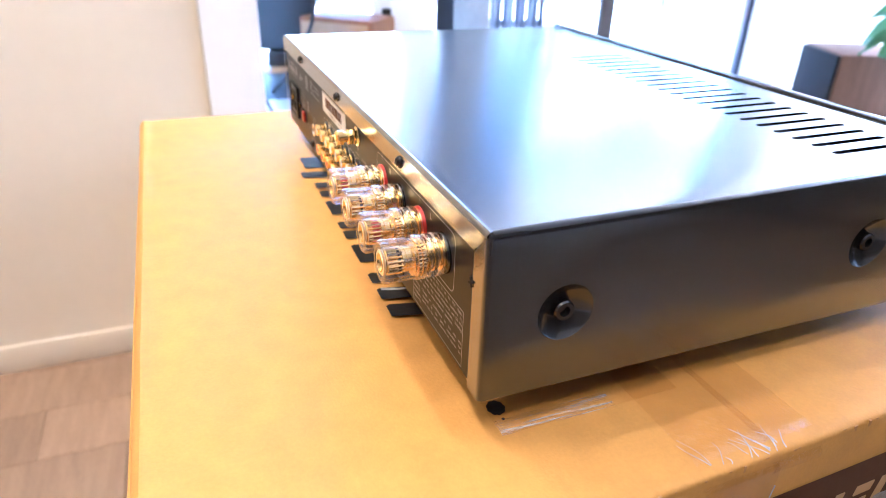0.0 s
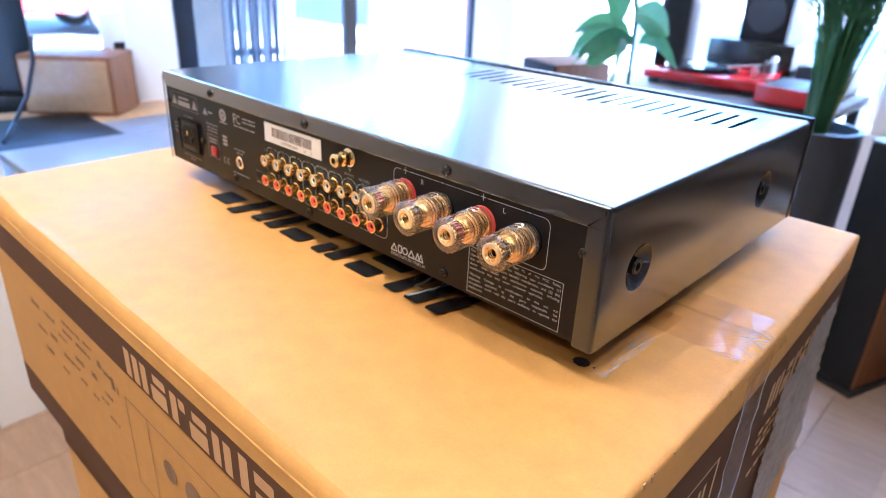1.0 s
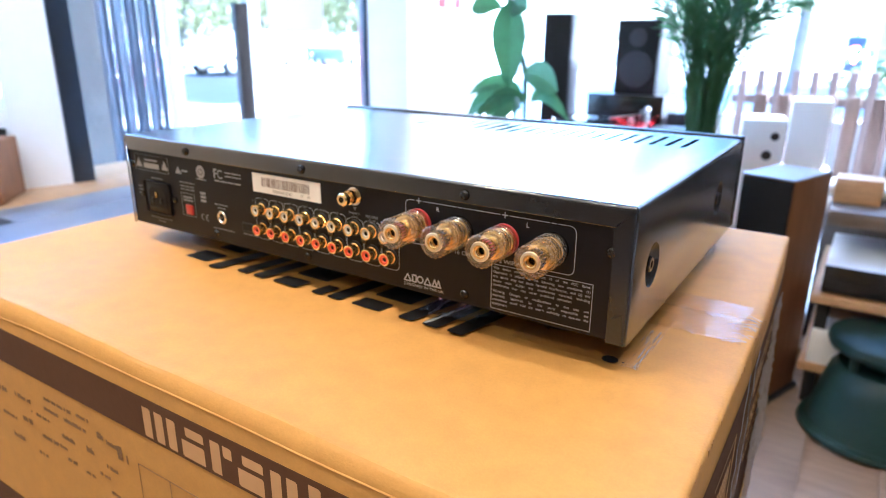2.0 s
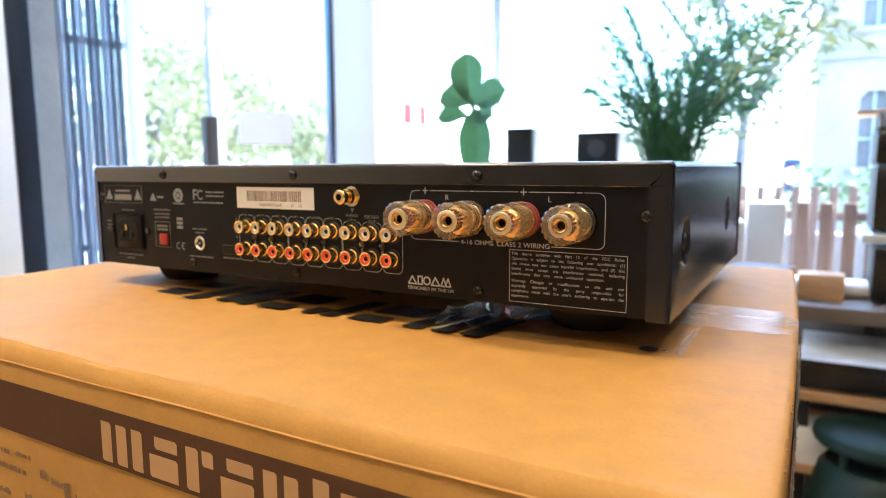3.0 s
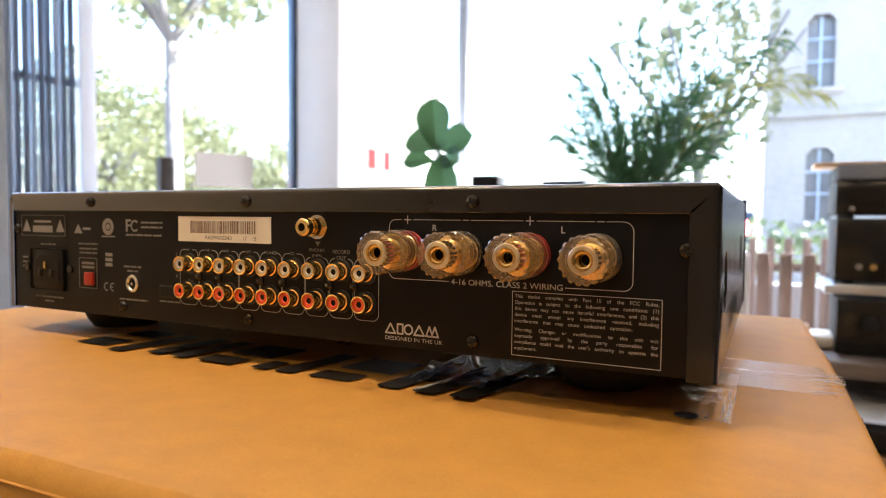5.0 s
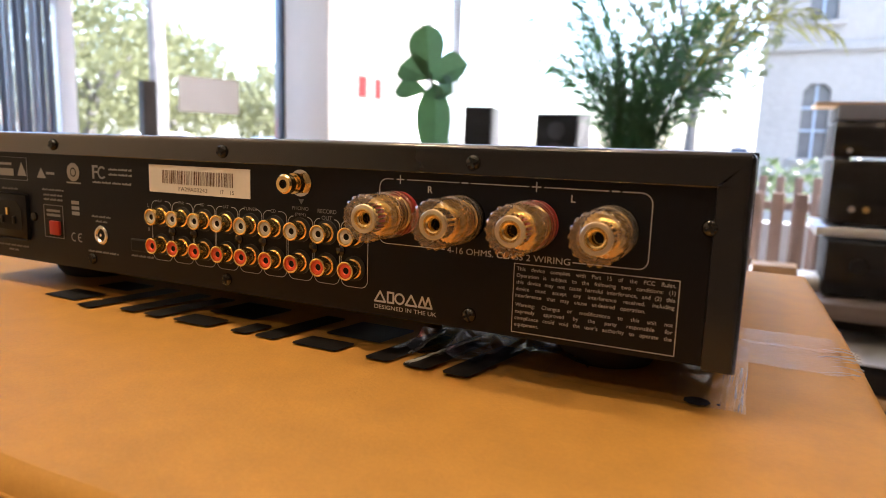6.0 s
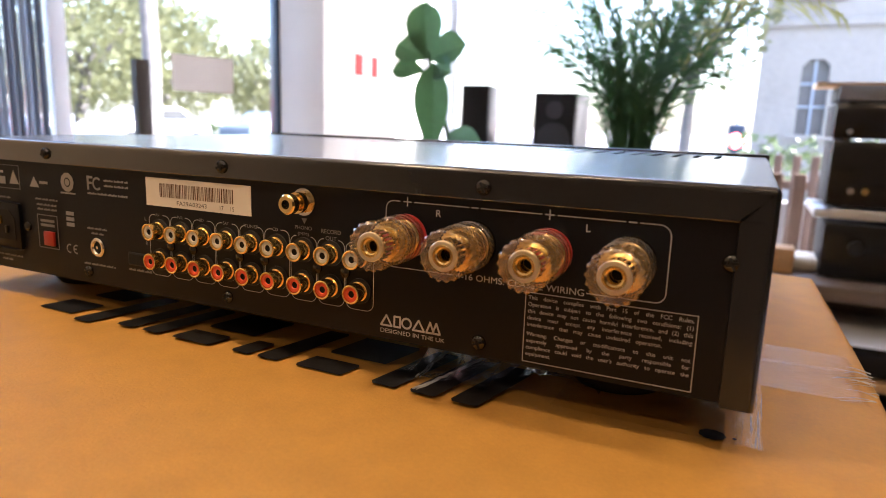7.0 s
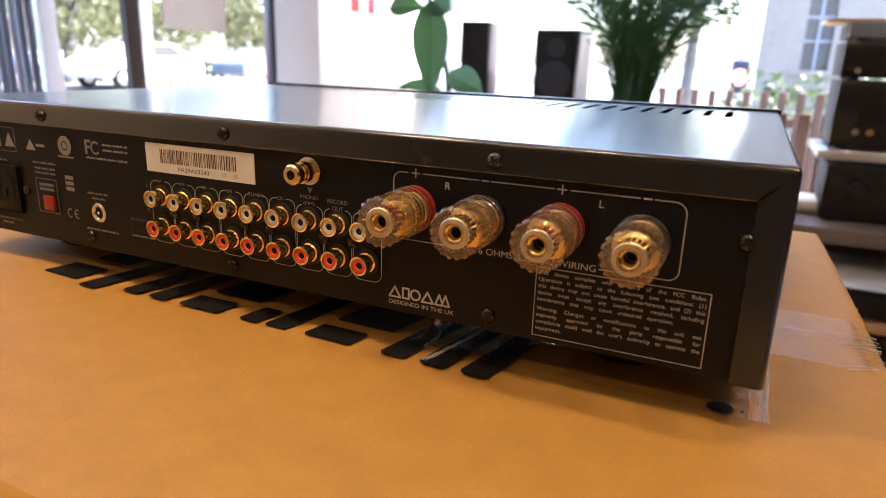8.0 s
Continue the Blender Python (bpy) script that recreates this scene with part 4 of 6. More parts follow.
for v in vs:
    row = []
    for u in us:
        p = top_at(u, v)
        d = min(u * 0.535, (1 - u) * 0.535, v * 0.476, (1 - v) * 0.476)
        if d < RAD:
            p[2] -= RAD - math.sqrt(max(0.0, RAD * RAD - (RAD - d) ** 2))
        q = Vector((p[0] * 9, p[1] * 9, 0.3))
        p[2] += 0.0016 * noise.noise(q) * (1 if d > 0.03 else 0.4)
        fd = v * 0.476
        if fd < 0.05:
            wob = 0.0022 * noise.noise(Vector((p[0] * 14, 3.1, 0.0)))
            p[2] += 0.0006 * math.exp(-((fd - 0.0060 - wob) / 0.0030) ** 2) + 0.4 * wob * math.exp(-(fd / 0.008) ** 2)
        if v < 0.12 and RAD < d:
            p[2] += 0.0010 * noise.noise(Vector((p[0] * 38, p[1] * 70, 1.7)))
        row.append(bm.verts.new((p[0], p[1] - 0.1, p[2] - LOW)))
    grid.append(row)
for a, b in zip(grid, grid[1:]):
    for i in range(len(us) - 1):
        bm.faces.new((a[i], a[i + 1], b[i + 1], b[i]))
rim = grid[0][:] + [r[-1] for r in grid[1:]] + grid[-1][-2::-1] + [r[0] for r in grid[-2:0:-1]]
prev = rim
for zz in (0.14, 0.07, 0.0):
    ring = [bm.verts.new((v.co.x, v.co.y, zz)) for v in rim]
    for i in range(len(rim)):
        j = (i + 1) % len(rim)
        bm.faces.new((prev[i], prev[j], ring[j], ring[i]))
    prev = ring
bm.faces.new(prev)
bmesh.ops.recalc_face_normals(bm, faces=bm.faces)
part("box", bm, M["kraft"], carton, "plain kraft board box")


def front(s, z, off=0.0006):
    """A point on the front face: s is x along it, z the height; both in metres, in the carton's frame."""
    y = FL[1] + (FRC[1] - FL[1]) * (s - FL[0]) / (FRC[0] - FL[0])
    return (s, y - 0.1 - off, z - LOW)


def side(y, z, off=0.0006):
    v = (y - FRC[1]) / (BRC[1] - FRC[1])
    x = FRC[0] + (BRC[0] - FRC[0]) * v + 0.004 * math.sin(math.pi * v)
    return (x + off, y - 0.1, z - LOW)


def fquad(bm, s0, s1, z0, z1, slant=0.0, off=0.0008, fn=front):
    if fn is front or s1 - s0 < 0.05:
        poly(bm, [fn(s0, z0, off), fn(s1, z0, off), fn(s1 + slant, z1, off), fn(s0 + slant, z1, off)], 0.0002, (0, -1, 0) if fn is front else (1, 0, 0))
        return
    n = 20
    low = [bm.verts.new(fn(s0 + (s1 - s0) * i / n, z0, off)) for i in range(n + 1)]
    high = [bm.verts.new(fn(s0 + (s1 - s0) * i / n, z1, off)) for i in range(n + 1)]
    for i in range(n):
        bm.faces.new((low[i], low[i + 1], high[i + 1], high[i]))


def fdisc(bm, s, z, rx, rz, off=0.0008, fn=front, n=20):
    up = (0, -1, 0) if fn is front else (1, 0, 0)
    poly(bm, [fn(s + rx * math.cos(2 * math.pi * i / n), z + rz * math.sin(2 * math.pi * i / n), off) for i in range(n)], 0.0002, up)


bm = B()
fquad(bm, FL[0] + 0.002, FRC[0] - 0.001, 0.9525, 0.9795, off=0.0004)
part("printed_band", bm, M["brown"], carton, "dark brown printed band", smooth=False)
bm = B()
pts = []
for i in range(61):
    sx = FL[0] + 0.004 + (FRC[0] - FL[0] - 0.008) * i / 60
    pts.append(front(sx, 0.9900 + 0.0007 * noise.noise(Vector((sx * 11, 0.7, 0.0))) - 0.0018 * math.exp(-((sx + 0.165) / 0.022) ** 2), 0.0000))
part("fold_crease", tube(bm, pts, 0.0006, 6), M["kraft"], carton, "low crease along the folded edge")
bm = B()
fquad(bm, FL[0] + 0.002, FRC[0] - 0.001, LOW + 0.001, LOW + 0.032, off=0.0004)
part("printed_band", bm, M["brown"], carton, "dark brown printed band at the bottom", smooth=False)


def block(x0, x1, z0, z1):
    """A flat bar with clipped corners."""
    c = 0.05
    return [(x0 + c, z0), (x1, z0), (x1, z1 - c), (x1 - c, z1), (x0, z1), (x0, z0 + c)]


# outlines, in units of the row's height
PLAIN = [block(0.03, 0.36, 0, 1), block(0.52, 0.85, 0, 1), block(1.01, 1.34, 0, 1), block(1.55, 2.38, 0.0, 0.56), block(1.72, 2.38, 0.70, 1.0), block(2.62, 2.96, 0, 1), block(3.06, 3.36, 0.64, 1.0),
         block(3.54, 4.37, 0.0, 0.56), block(3.71, 4.37, 0.70, 1.0), block(4.60, 4.92, 0, 1), block(5.08, 5.40, 0, 1), block(5.72, 6.06, 0, 1.12), block(6.30, 7.02, 0.0, 0.38), block(6.30, 7.02, 0.60, 1.0)]


def plain_row(ink, label, x, unit, h, z, lay, slant=0.0):
    """A row of bold plain shapes, each a part of the carton; lay() sets a point on its face."""
    for outline in PLAIN:
        bm = B()
        bm.faces.new([bm.verts.new(lay(x + unit * px + slant * pz, z + h * pz, 0.0007)) for px, pz in outline])
        part("printed_shape", bm, M[ink], carton, label, smooth=False)


plain_row("kraftink", "kraft-coloured plain shape in the dark band", -0.0115, 0.0225, 0.0192, 0.9545, front)

# small print, plain bars and a technical drawing in thin lines
rnd = random.Random(3)
bm = B()
for s, z, w, h in ((-0.128, 0.9385, 0.034, 0.0034), (-0.090, 0.9395, 0.020, 0.0034), (-0.150, 0.9210, 0.024, 0.0034), (-0.122, 0.9060, 0.014, 0.0030), (-0.070, 0.9035, 0.012, 0.0030), (-0.105, 0.930, 0.026, 0.0045), (-0.066, 0.932, 0.007, 0.008), (-0.056, 0.931, 0.014, 0.005), (-0.112, 0.915, 0.016, 0.005), (-0.082, 0.916, 0.012, 0.006), (-0.062, 0.912, 0.014, 0.004),
                   (-0.045, 0.925, 0.011, 0.013), (-0.110, 0.898, 0.012, 0.004), (-0.088, 0.897, 0.013, 0.003), (-0.060, 0.893, 0.016, 0.004), (-0.130, 0.930, 0.018, 0.004), (-0.140, 0.905, 0.020, 0.004),
                   (-0.170, 0.928, 0.022, 0.005), (-0.200, 0.926, 0.018, 0.006), (-0.165, 0.910, 0.014, 0.006), (-0.195, 0.906, 0.020, 0.004), (-0.185, 0.890, 0.016, 0.005), (-0.150, 0.888, 0.012, 0.004)):
    n = max(2, int(w / 0.0017))
    for k in range(n):
        if rnd.random() < 0.85:
            fquad(bm, s + w * k / n, s + w * (k + 0.7) / n, z, z + h * rnd.uniform(0.45, 0.8), off=0.0005)
for a, b, c, d in ((-0.024, 0.245, 0.9305, 0.9300), (-0.024, 0.245, 0.8620, 0.8615)):
    fquad(bm, a, b, d, c, off=0.0005)
for s in (-0.024, 0.006, 0.245):
    fquad(bm, s, s + 0.0005, 0.862, 0.9305, off=0.0005)
for s, z, r in ((0.030, 0.905, 0.008), (0.060, 0.905, 0.011), (0.095, 0.900, 0.009)):
    for rr in (r, r * 0.6):
        fdisc(bm, s, z, rr, rr, off=0.00045)
tagged(part("small_print", bm, M["printbrown"], carton, "small brown print and line drawing", smooth=False), kind="stuff")

# short side: dark field, pale blocks
bm = B()
fquad(bm, FRC[1] + 0.004, BRC[1] - 0.004, 0.806, 0.9715, off=0.0004, fn=side)
part("printed_band", bm, M["brown"], carton, "large dark brown printed field", smooth=False)
plain_row("kraftink", "kraft-coloured plain shape", 0.142, 0.020, 0.022, 0.932, side, 0.004)
bm = B()
for z in (0.915, 0.907, 0.899, 0.880):
    for k in range(9):
        fquad(bm, 0.145 + 0.014 * k, 0.145 + 0.014 * k + 0.009, z, z + 0.003, fn=side)
fquad(bm, 0.060, 0.062, 0.84, 0.95, fn=side); fquad(bm, 0.0, 0.060, 0.9485, 0.950, fn=side)
for k in range(7):
    fquad(bm, 0.004 + 0.007 * k, 0.007 + 0.007 * k, 0.85, 0.94, fn=side)
tagged(part("small_print", bm, M["kraftink"], carton, "kraft-coloured bars on the dark side", smooth=False), kind="stuff")

# large dark marks on the lid, reading away from the viewer


def tdisc(b, s, z, rx, rz):
    pts = []
    for i in range(22):
        x, y = -(s + rx * math.cos(2 * math.pi * i / 22)), -(z + rz * math.sin(2 * math.pi * i / 22))
        pts.append((x, y - 0.1, top_z(x, y) - LOW + 0.0012))
    poly(b, pts, 0.0002, (0, 0, 1))


def lid_point(x, z, off):
    return (-x, -z - 0.1, top_z(-x, -z) - LOW + 0.0004 + off)


plain_row("inkblack", "large black plain shape printed on the lid", -0.131, 0.0378, 0.047, -0.0415, lid_point, 0.010)
bm = B()
for i in range(9):
    a = 2 * math.pi * i / 9
    px, py = 0.2045 + 0.0030 * math.cos(a), 0.015 + 0.0026 * math.sin(a)
    tdisc(bm, -px, -py, 0.0018, 0.0016)
tdisc(bm, -0.2045, -0.015, 0.0017, 0.0014)
tdisc(bm, -0.2120, -0.015, 0.0007, 0.0007)
tagged(part("printed_mark", bm, M["inkblack"], carton, "small black printed mark", smooth=False), kind="stuff")

# raw edge of the lid flap along the short side
bm = B()
rnd = random.Random(5)
y = -0.128
while y < 0.325:
    w = rnd.uniform(0.0010, 0.0019)
    v = (y + 0.15) / 0.49
    xx = side(y, 0.9, 0.0)[0] - 0.0008 + rnd.uniform(-0.0006, 0.0004)
    z = top_at(0.985, min(1, v))[2] - LOW
    if rnd.random() < 0.92:
        bx(bm, xx - rnd.uniform(0.0008, 0.0016), xx + rnd.uniform(0.0000, 0.0006), y - 0.1, y - 0.1 + w, z - 0.0048, z - rnd.uniform(0.0014, 0.0026))
    y += w + rnd.uniform(0.0005, 0.0016)
tagged(part("torn_edge", bm, M["kraftedge"], carton, "ragged corrugated edge of the lid flap", smooth=False), kind="stuff")


# clear tape over the lid and down the short side
def sheet(bm, fn, nu, nv, amp_z, seed):
    rows = []
    for i in range(nu + 1):
        r = []
        for j in range(nv + 1):
            p, nrm = fn(i / nu, j / nv)
            k = noise.noise(Vector((p[0] * 170 + seed, p[1] * 170, p[2] * 170))) + 0.5 * noise.noise(Vector((p[0] * 420 + seed, p[1] * 420, p[2] * 420)))
            r.append(bm.verts.new(Vector(p) + Vector(nrm) * (abs(k) * amp_z)))
        rows.append(r)
    for a, b in zip(rows, rows[1:]):
        for j in range(nv):
            bm.faces.new((a[j], b[j], b[j + 1], a[j + 1]))
    return bm


def tape_fn(y0, y1, x0, drop):
    run = (0.264 - x0) + drop

    def f(u, v):
        y = y0 + (y1 - y0) * v
        s = u * run
        xe = side(y, 0.9, 0.0)[0]
        if s < xe - x0 - 0.003:
            x = x0 + s
            return (x, y - 0.1, top_z(x, y) - LOW + 0.0010 - (0.004 * max(0, (x - xe + 0.008) / 0.008) if x > xe - 0.008 else 0)), (0, 0, 1)
        d = s - (xe - x0 - 0.003)
        return (xe + 0.0014, y - 0.1, top_z(xe, y) - 0.0065 - d - LOW), (1, 0, 0)
    return f


part("tape", sheet(B(), tape_fn(0.076, 0.116, 0.02, 0.12), 90, 14, 0.0007, 0.0), M["tape"], carton, "clear packing tape, wrinkled at the edge")
part("tape", sheet(B(), tape_fn(0.112, 0.140, 0.05, 0.004), 70, 10, 0.0007, 9.0), M["tape"], carton, "second strip of clear tape")


def flat_fn(x0, x1, y0, y1, lift):
    def f(u, v):
        x, y = x0 + (x1 - x0) * u, y0 + (y1 - y0) * v
        return (x, y - 0.1, top_z(x, y) - LOW + 0.0012 + lift * math.sin(math.pi * u) * (1 - v) ** 2), (0, 0, 1)
    return f


part("tape", sheet(B(), flat_fn(0.145, 0.221, 0.010, 0.100, 0.0), 30, 30, 0.0006, 4.0), M["tape"], carton, "short piece of clear tape")


def fold_fn(x0, x1, y0, y1, folds, high):
    """A sheet with sharp slanting folds."""
    def f(u, v):
        x, y = x0 + (x1 - x0) * u, y0 + (y1 - y0) * v
        k = (u * folds + 1.1 * v + 0.25 * noise.noise(Vector((u * 3, v * 3, 5.0)))) % 1.0
        h = max(0.0, 1 - abs(k - 0.5) * 5.0) ** 1.4 * high * (0.3 + 0.7 * v)
        return (x + 0.006 * v, y - 0.1, top_z(x, y) - LOW + 0.0016 + h), (0, 0, 1)
    return f


part("film", sheet(B(), fold_fn(0.076, 0.118, 0.010, 0.075, 2.3, 0.007), 80, 60, 0.0009, 2.0), M["film"], carton, "crumpled clear plastic film under the amplifier")
for fold in (((0.104, 0.044), (0.101, 0.032), (0.0975, 0.018), (0.0940, 0.006), (0.0905, -0.003)), ((0.0845, 0.046), (0.0850, 0.036), (0.0845, 0.026), (0.0860, 0.018), (0.0857, 0.009))):
    bm = B()
    for k, (h, r) in enumerate(((0.0022, 0.0007), (0.0050, 0.0004))):
        pts = []
        for i in range(25):
            q = i / 24 * (len(fold) - 1)
            j = min(int(q), len(fold) - 2)
            x = fold[j][0] + (fold[j + 1][0] - fold[j][0]) * (q - j) + 0.0007 * noise.noise(Vector((q * 2.5, k, 1.0))) + 0.0016 * k
            y = fold[j][1] + (fold[j + 1][1] - fold[j][1]) * (q - j)
            pts.append((x, y - 0.1, top_z(x, y) - LOW + 0.0012 + h * (0.35 + 0.65 * abs(noise.noise(Vector((q * 1.7, k + 3, 2.0))))) * (1 - i / 26)))
        tube(bm, pts, r, 6, 0.7)
    part("film_fold", bm, M["filmglint"], carton, "folded edge of the clear film, its glint painted white")

for x0, x1, y0, y1 in ((0.2120, 0.2212, 0.0102, 0.066), (0.2175, 0.2212, 0.0102, 0.066)):
    part("tape_end", sheet(B(), flat_fn(x0, x1, y0, y1, 0.0003 + (0.0004 if x0 == 0.2175 else 0.0)), 14, 40, 0.0005, 14.0 + x0), M["tapewhite"], carton, "tape end lifted in fine white streaks")
part("film", sheet(B(), flat_fn(0.125, 0.160, 0.030, 0.110, 0.004), 30, 30, 0.003, 6.0), M["film"], carton, "crumpled clear plastic film")
part("film", sheet(B(), flat_fn(-0.090, 0.010, 0.060, 0.150, 0.006), 40, 40, 0.003, 7.0), M["film"], carton, "crumpled clear plastic film")


rnd = random.Random(17)
for k in range(14):
    y0 = rnd.uniform(0.078, 0.120)
    ln, turn = rnd.uniform(0.004, 0.017), rnd.uniform(-0.9, 0.5)
    x1 = side(y0, 0.9, 0.0)[0] - rnd.uniform(0.0, 0.004)
    pts = []
    for i in range(9):
        q = i / 8
        x, y = x1 - ln * q, y0 + ln * q * turn + 0.0006 * math.sin(5 * q + k)
        pts.append((x, y - 0.1, top_z(x, y) - LOW + 0.0013 + 0.0006 * math.sin(math.pi * q)))
    part("tape_wrinkle", tube(B(), pts, rnd.uniform(0.00012, 0.00035), 5, 0.3), M["filmglint"], carton, "raised crease in the tape, its glint painted white")
for k in range(2):
    y0 = (0.078, 0.114)[k]
    pts = [(side(y0, 0.9, 0.0016 + 0.0006 * math.sin(3 * i + k))[0], y0 - 0.1 + 0.0015 * math.sin(i * 1.3 + k), 0.982 - LOW - 0.013 * i) for i in range(9)]
    part("tape_wrinkle", tube(B(), pts, 0.00025, 5, 0.6), M["filmglint"], carton, "raised crease in the tape, its glint painted white")


def pouch_fn(u, v):
    y = 0.175 + 0.125 * v
    x = side(y, 0.9)[0]
    return (x + 0.0012 + 0.003 * u * (0.3 + v) + 0.001 * math.sin(7 * v), y - 0.1, 0.962 - LOW - 0.150 * u - 0.02 * (1 - v)), (1, 0, 0)


part("document_pouch", sheet(B(), pouch_fn, 40, 34, 0.0025, 3.0), M["greywrap"], carton, "creased grey plastic pouch hanging on the short side")


def lower_carton(z0, z1, dx, dy, rz):
    c = thing("carton", (dx, 0.1 + dy, z0), "brown cardboard carton stacked under another", "carton", group="stack of cartons", rz=rz)
    h = z1 - z0
    part("box", bx(B(), -0.268, 0.258, -0.228, 0.230, 0.0, h - 0.0005, 0.005), M["kraft"], c)
    for za, zb in ((h - 0.055, h - 0.02), (0.004, 0.03)):
        part("printed_band", bx(B(), -0.266, 0.256, -0.2286, -0.2281, za, zb), M["brown"], c, "dark brown printed band", smooth=False)
    part("flap_seam", bx(B(), -0.266, 0.256, -0.002, 0.002, h - 0.0004, h + 0.0004), M["kraftedge"], c, smooth=False)
    return c


lower_carton(0.400, LOW - 0.001, 0.004, 0.008, 0.6)
lower_carton(0.0, 0.399, 0.0, 0.002, -0.8)

# ---- things in the shop ----
def speaker(name, at, rz, w, d, h, front_mat, body_mat, label, cones=(), plinth=0.0, group=""):
    s = thing(name, at, label, "loudspeaker", group, rz=rz)
    part("cabinet", bx(B(), -w / 2, w / 2, -d / 2 + 0.012, d / 2, plinth, h, 0.004), body_mat, s, "veneered cabinet")
    part("grille", bx(B(), -w / 2 + 0.004, w / 2 - 0.004, -d / 2, -d / 2 + 0.0115, plinth + 0.004, h - 0.004, 0.003), front_mat, s, "black front")
    if plinth:
        part("plinth", bx(B(), -w / 2 - 0.01, w / 2 + 0.01, -d / 2 - 0.01, d / 2 + 0.01, 0.0, plinth - 0.0005, 0.003), M["blackmatte"], s)
    for cz, cr in cones:
        part("cone", lathe(B(), [(cr, 0.0), (cr, 0.004), (cr * 0.9, 0.005), (cr * 0.3, 0.0005), (0.0, 0.003)], 28, "-y", (0, -d / 2, cz)), M["blackmatte"], s)
    return s


fs = speaker("floor_speaker", (0.1025, 1.9975, 0.0), -19.3, 0.166, 0.252, 0.766, M["cloth"], M["wood"], "floor-standing loudspeaker with brown wood sides and black front", plinth=0.02)
# grey plate added to paint the window's sheen on the veneered top
part("top_plate", bx(B(), -0.083, 0.083, -0.126, 0.126, 0.7662, 0.7712, 0.002), M["slate"], fs, "veneered top, its window sheen put in as pale grey")
speaker("floor_speaker", (-0.915, 1.69, 0.0), -22.0, 0.20, 0.22, 0.890, M["cloth"], M["shadewood"], "floor-standing loudspeaker with wood veneer and black front beside the pier", plinth=0.02)

# green garden loudspeaker
g = thing("garden_speaker", (0.466, 1.910, 0.0), "round dark green outdoor loudspeaker with a mushroom cap on the floor", "loudspeaker")
part("base", lathe(B(), [(0.0, 0.0), (0.205, 0.0), (0.212, 0.008), (0.208, 0.022), (0.192, 0.03), (0.160, 0.16), (0.148, 0.205), (0.130, 0.225), (0.0, 0.225)], 56), M["green"], g, "tapered green base")
part("throat", lathe(B(), [(0.055, 0.2255), (0.060, 0.245), (0.085, 0.275)], 32), M["green"], g)
for i in range(4):
    a = math.pi / 4 + i * math.pi / 2
    part("strut", tube(B(), [(0.118 * math.cos(a), 0.118 * math.sin(a), 0.222), (0.122 * math.cos(a), 0.122 * math.sin(a), 0.283)], 0.012, 10), M["green"], g)
part("cap", lathe(B(), [(0.0, 0.276), (0.125, 0.278), (0.162, 0.285), (0.168, 0.300), (0.164, 0.318), (0.150, 0.328), (0.0, 0.338)], 56), M["green"], g, "flat round cap")


def table(name, x0, x1, y0, y1, h, top_mat, leg_mat, label, shelf=None, thick=0.032):
    t = thing(name, ((x0 + x1) / 2, (y0 + y1) / 2, 0), label, "table")
    hx, hy = (x1 - x0) / 2, (y1 - y0) / 2
    part("tabletop", bx(B(), -hx, hx, -hy, hy, h - thick, h, 0.004), top_mat, t)
    for sx in (-1, 1):
        for sy in (-1, 1):
            cx, cy = sx * (hx - 0.04), sy * (hy - 0.04)
            part("leg", bx(B(), cx - 0.02, cx + 0.02, cy - 0.02, cy + 0.02, 0.0, h - thick - 0.0005, 0.003), leg_mat, t)
    for z in shelf or ():
        part("shelf", bx(B(), -hx + 0.005, hx - 0.005, -hy + 0.062, hy - 0.005, z - 0.022, z, 0.003), top_mat, t)
    return t


def hifi(name, at, w, d, h, body, face, label, knobs=(), rz=0.0):
    a = thing(name, at, label, "amplifier", rz=rz)
    part("case", bx(B(), -w / 2, w / 2, -d / 2 + 0.008, d / 2, 0.010, h, 0.003), body, a)
    part("face", bx(B(), -w / 2 - 0.001, w / 2 + 0.001, -d / 2, -d / 2 + 0.0078, 0.009, h + 0.001, 0.002), face, a, "front plate")
    for sx in (-1, 1):
        for sy in (-1, 1):
            part("foot", lathe(B(), [(0.0, 0.0), (0.016, 0.0), (0.018, 0.0098), (0.0, 0.0098)], 16, at=(sx * (w / 2 - 0.04), sy * (d / 2 - 0.05), 0)), M["rubber"], a)
    for kx, kz, kr, km in knobs:
        part("knob", lathe(B(), [(kr, 0.0), (kr, 0.012), (kr * 0.85, 0.015), (0.0, 0.015)], 20, "-y", (kx, -d / 2, kz)), M[km], a)
    return a


# low table with a rack behind it
rk = thing("low_table", (0.80, 2.22, 0.0), "low honey wood table with an open bottom shelf", "table")
for z, y0 in ((0.400, -0.27), (0.150, -0.24)):
    part("shelf", bx(B(), -0.57, 0.62, y0, 0.355, z - 0.028, z, 0.003), M["tablewood"], rk, "wooden shelf")
for sx in (-0.53, 0.58):
    for sy in (-0.20, 0.24):
        part("leg", bx(B(), sx - 0.018, sx + 0.018, sy - 0.018, sy + 0.018, 0.0, 0.3715, 0.002), M["blackmatte"], rk)
rk = thing("hifi_rack", (0.80, 2.42, 0.4004), "wall rack with thin pale shelves for amplifiers", "rack")
for z, x0, y0, mt in ((0.2388, -0.57, -0.30, "greywood"), (0.4738, -0.395, -0.20, "silver")):
    part("shelf", bx(B(), x0, 0.60, y0, 0.155, z - (0.050 if mt == "greywood" else 0.030), z, 0.003), M[mt], rk, "thick wooden shelf" if mt == "greywood" else "thin pale shelf")
for sx in (-0.33, 0.56):
    part("upright", bx(B(), sx - 0.018, sx + 0.018, 0.142, 0.156, 0.0, 0.605, 0.002), M["blackmatte"], rk)
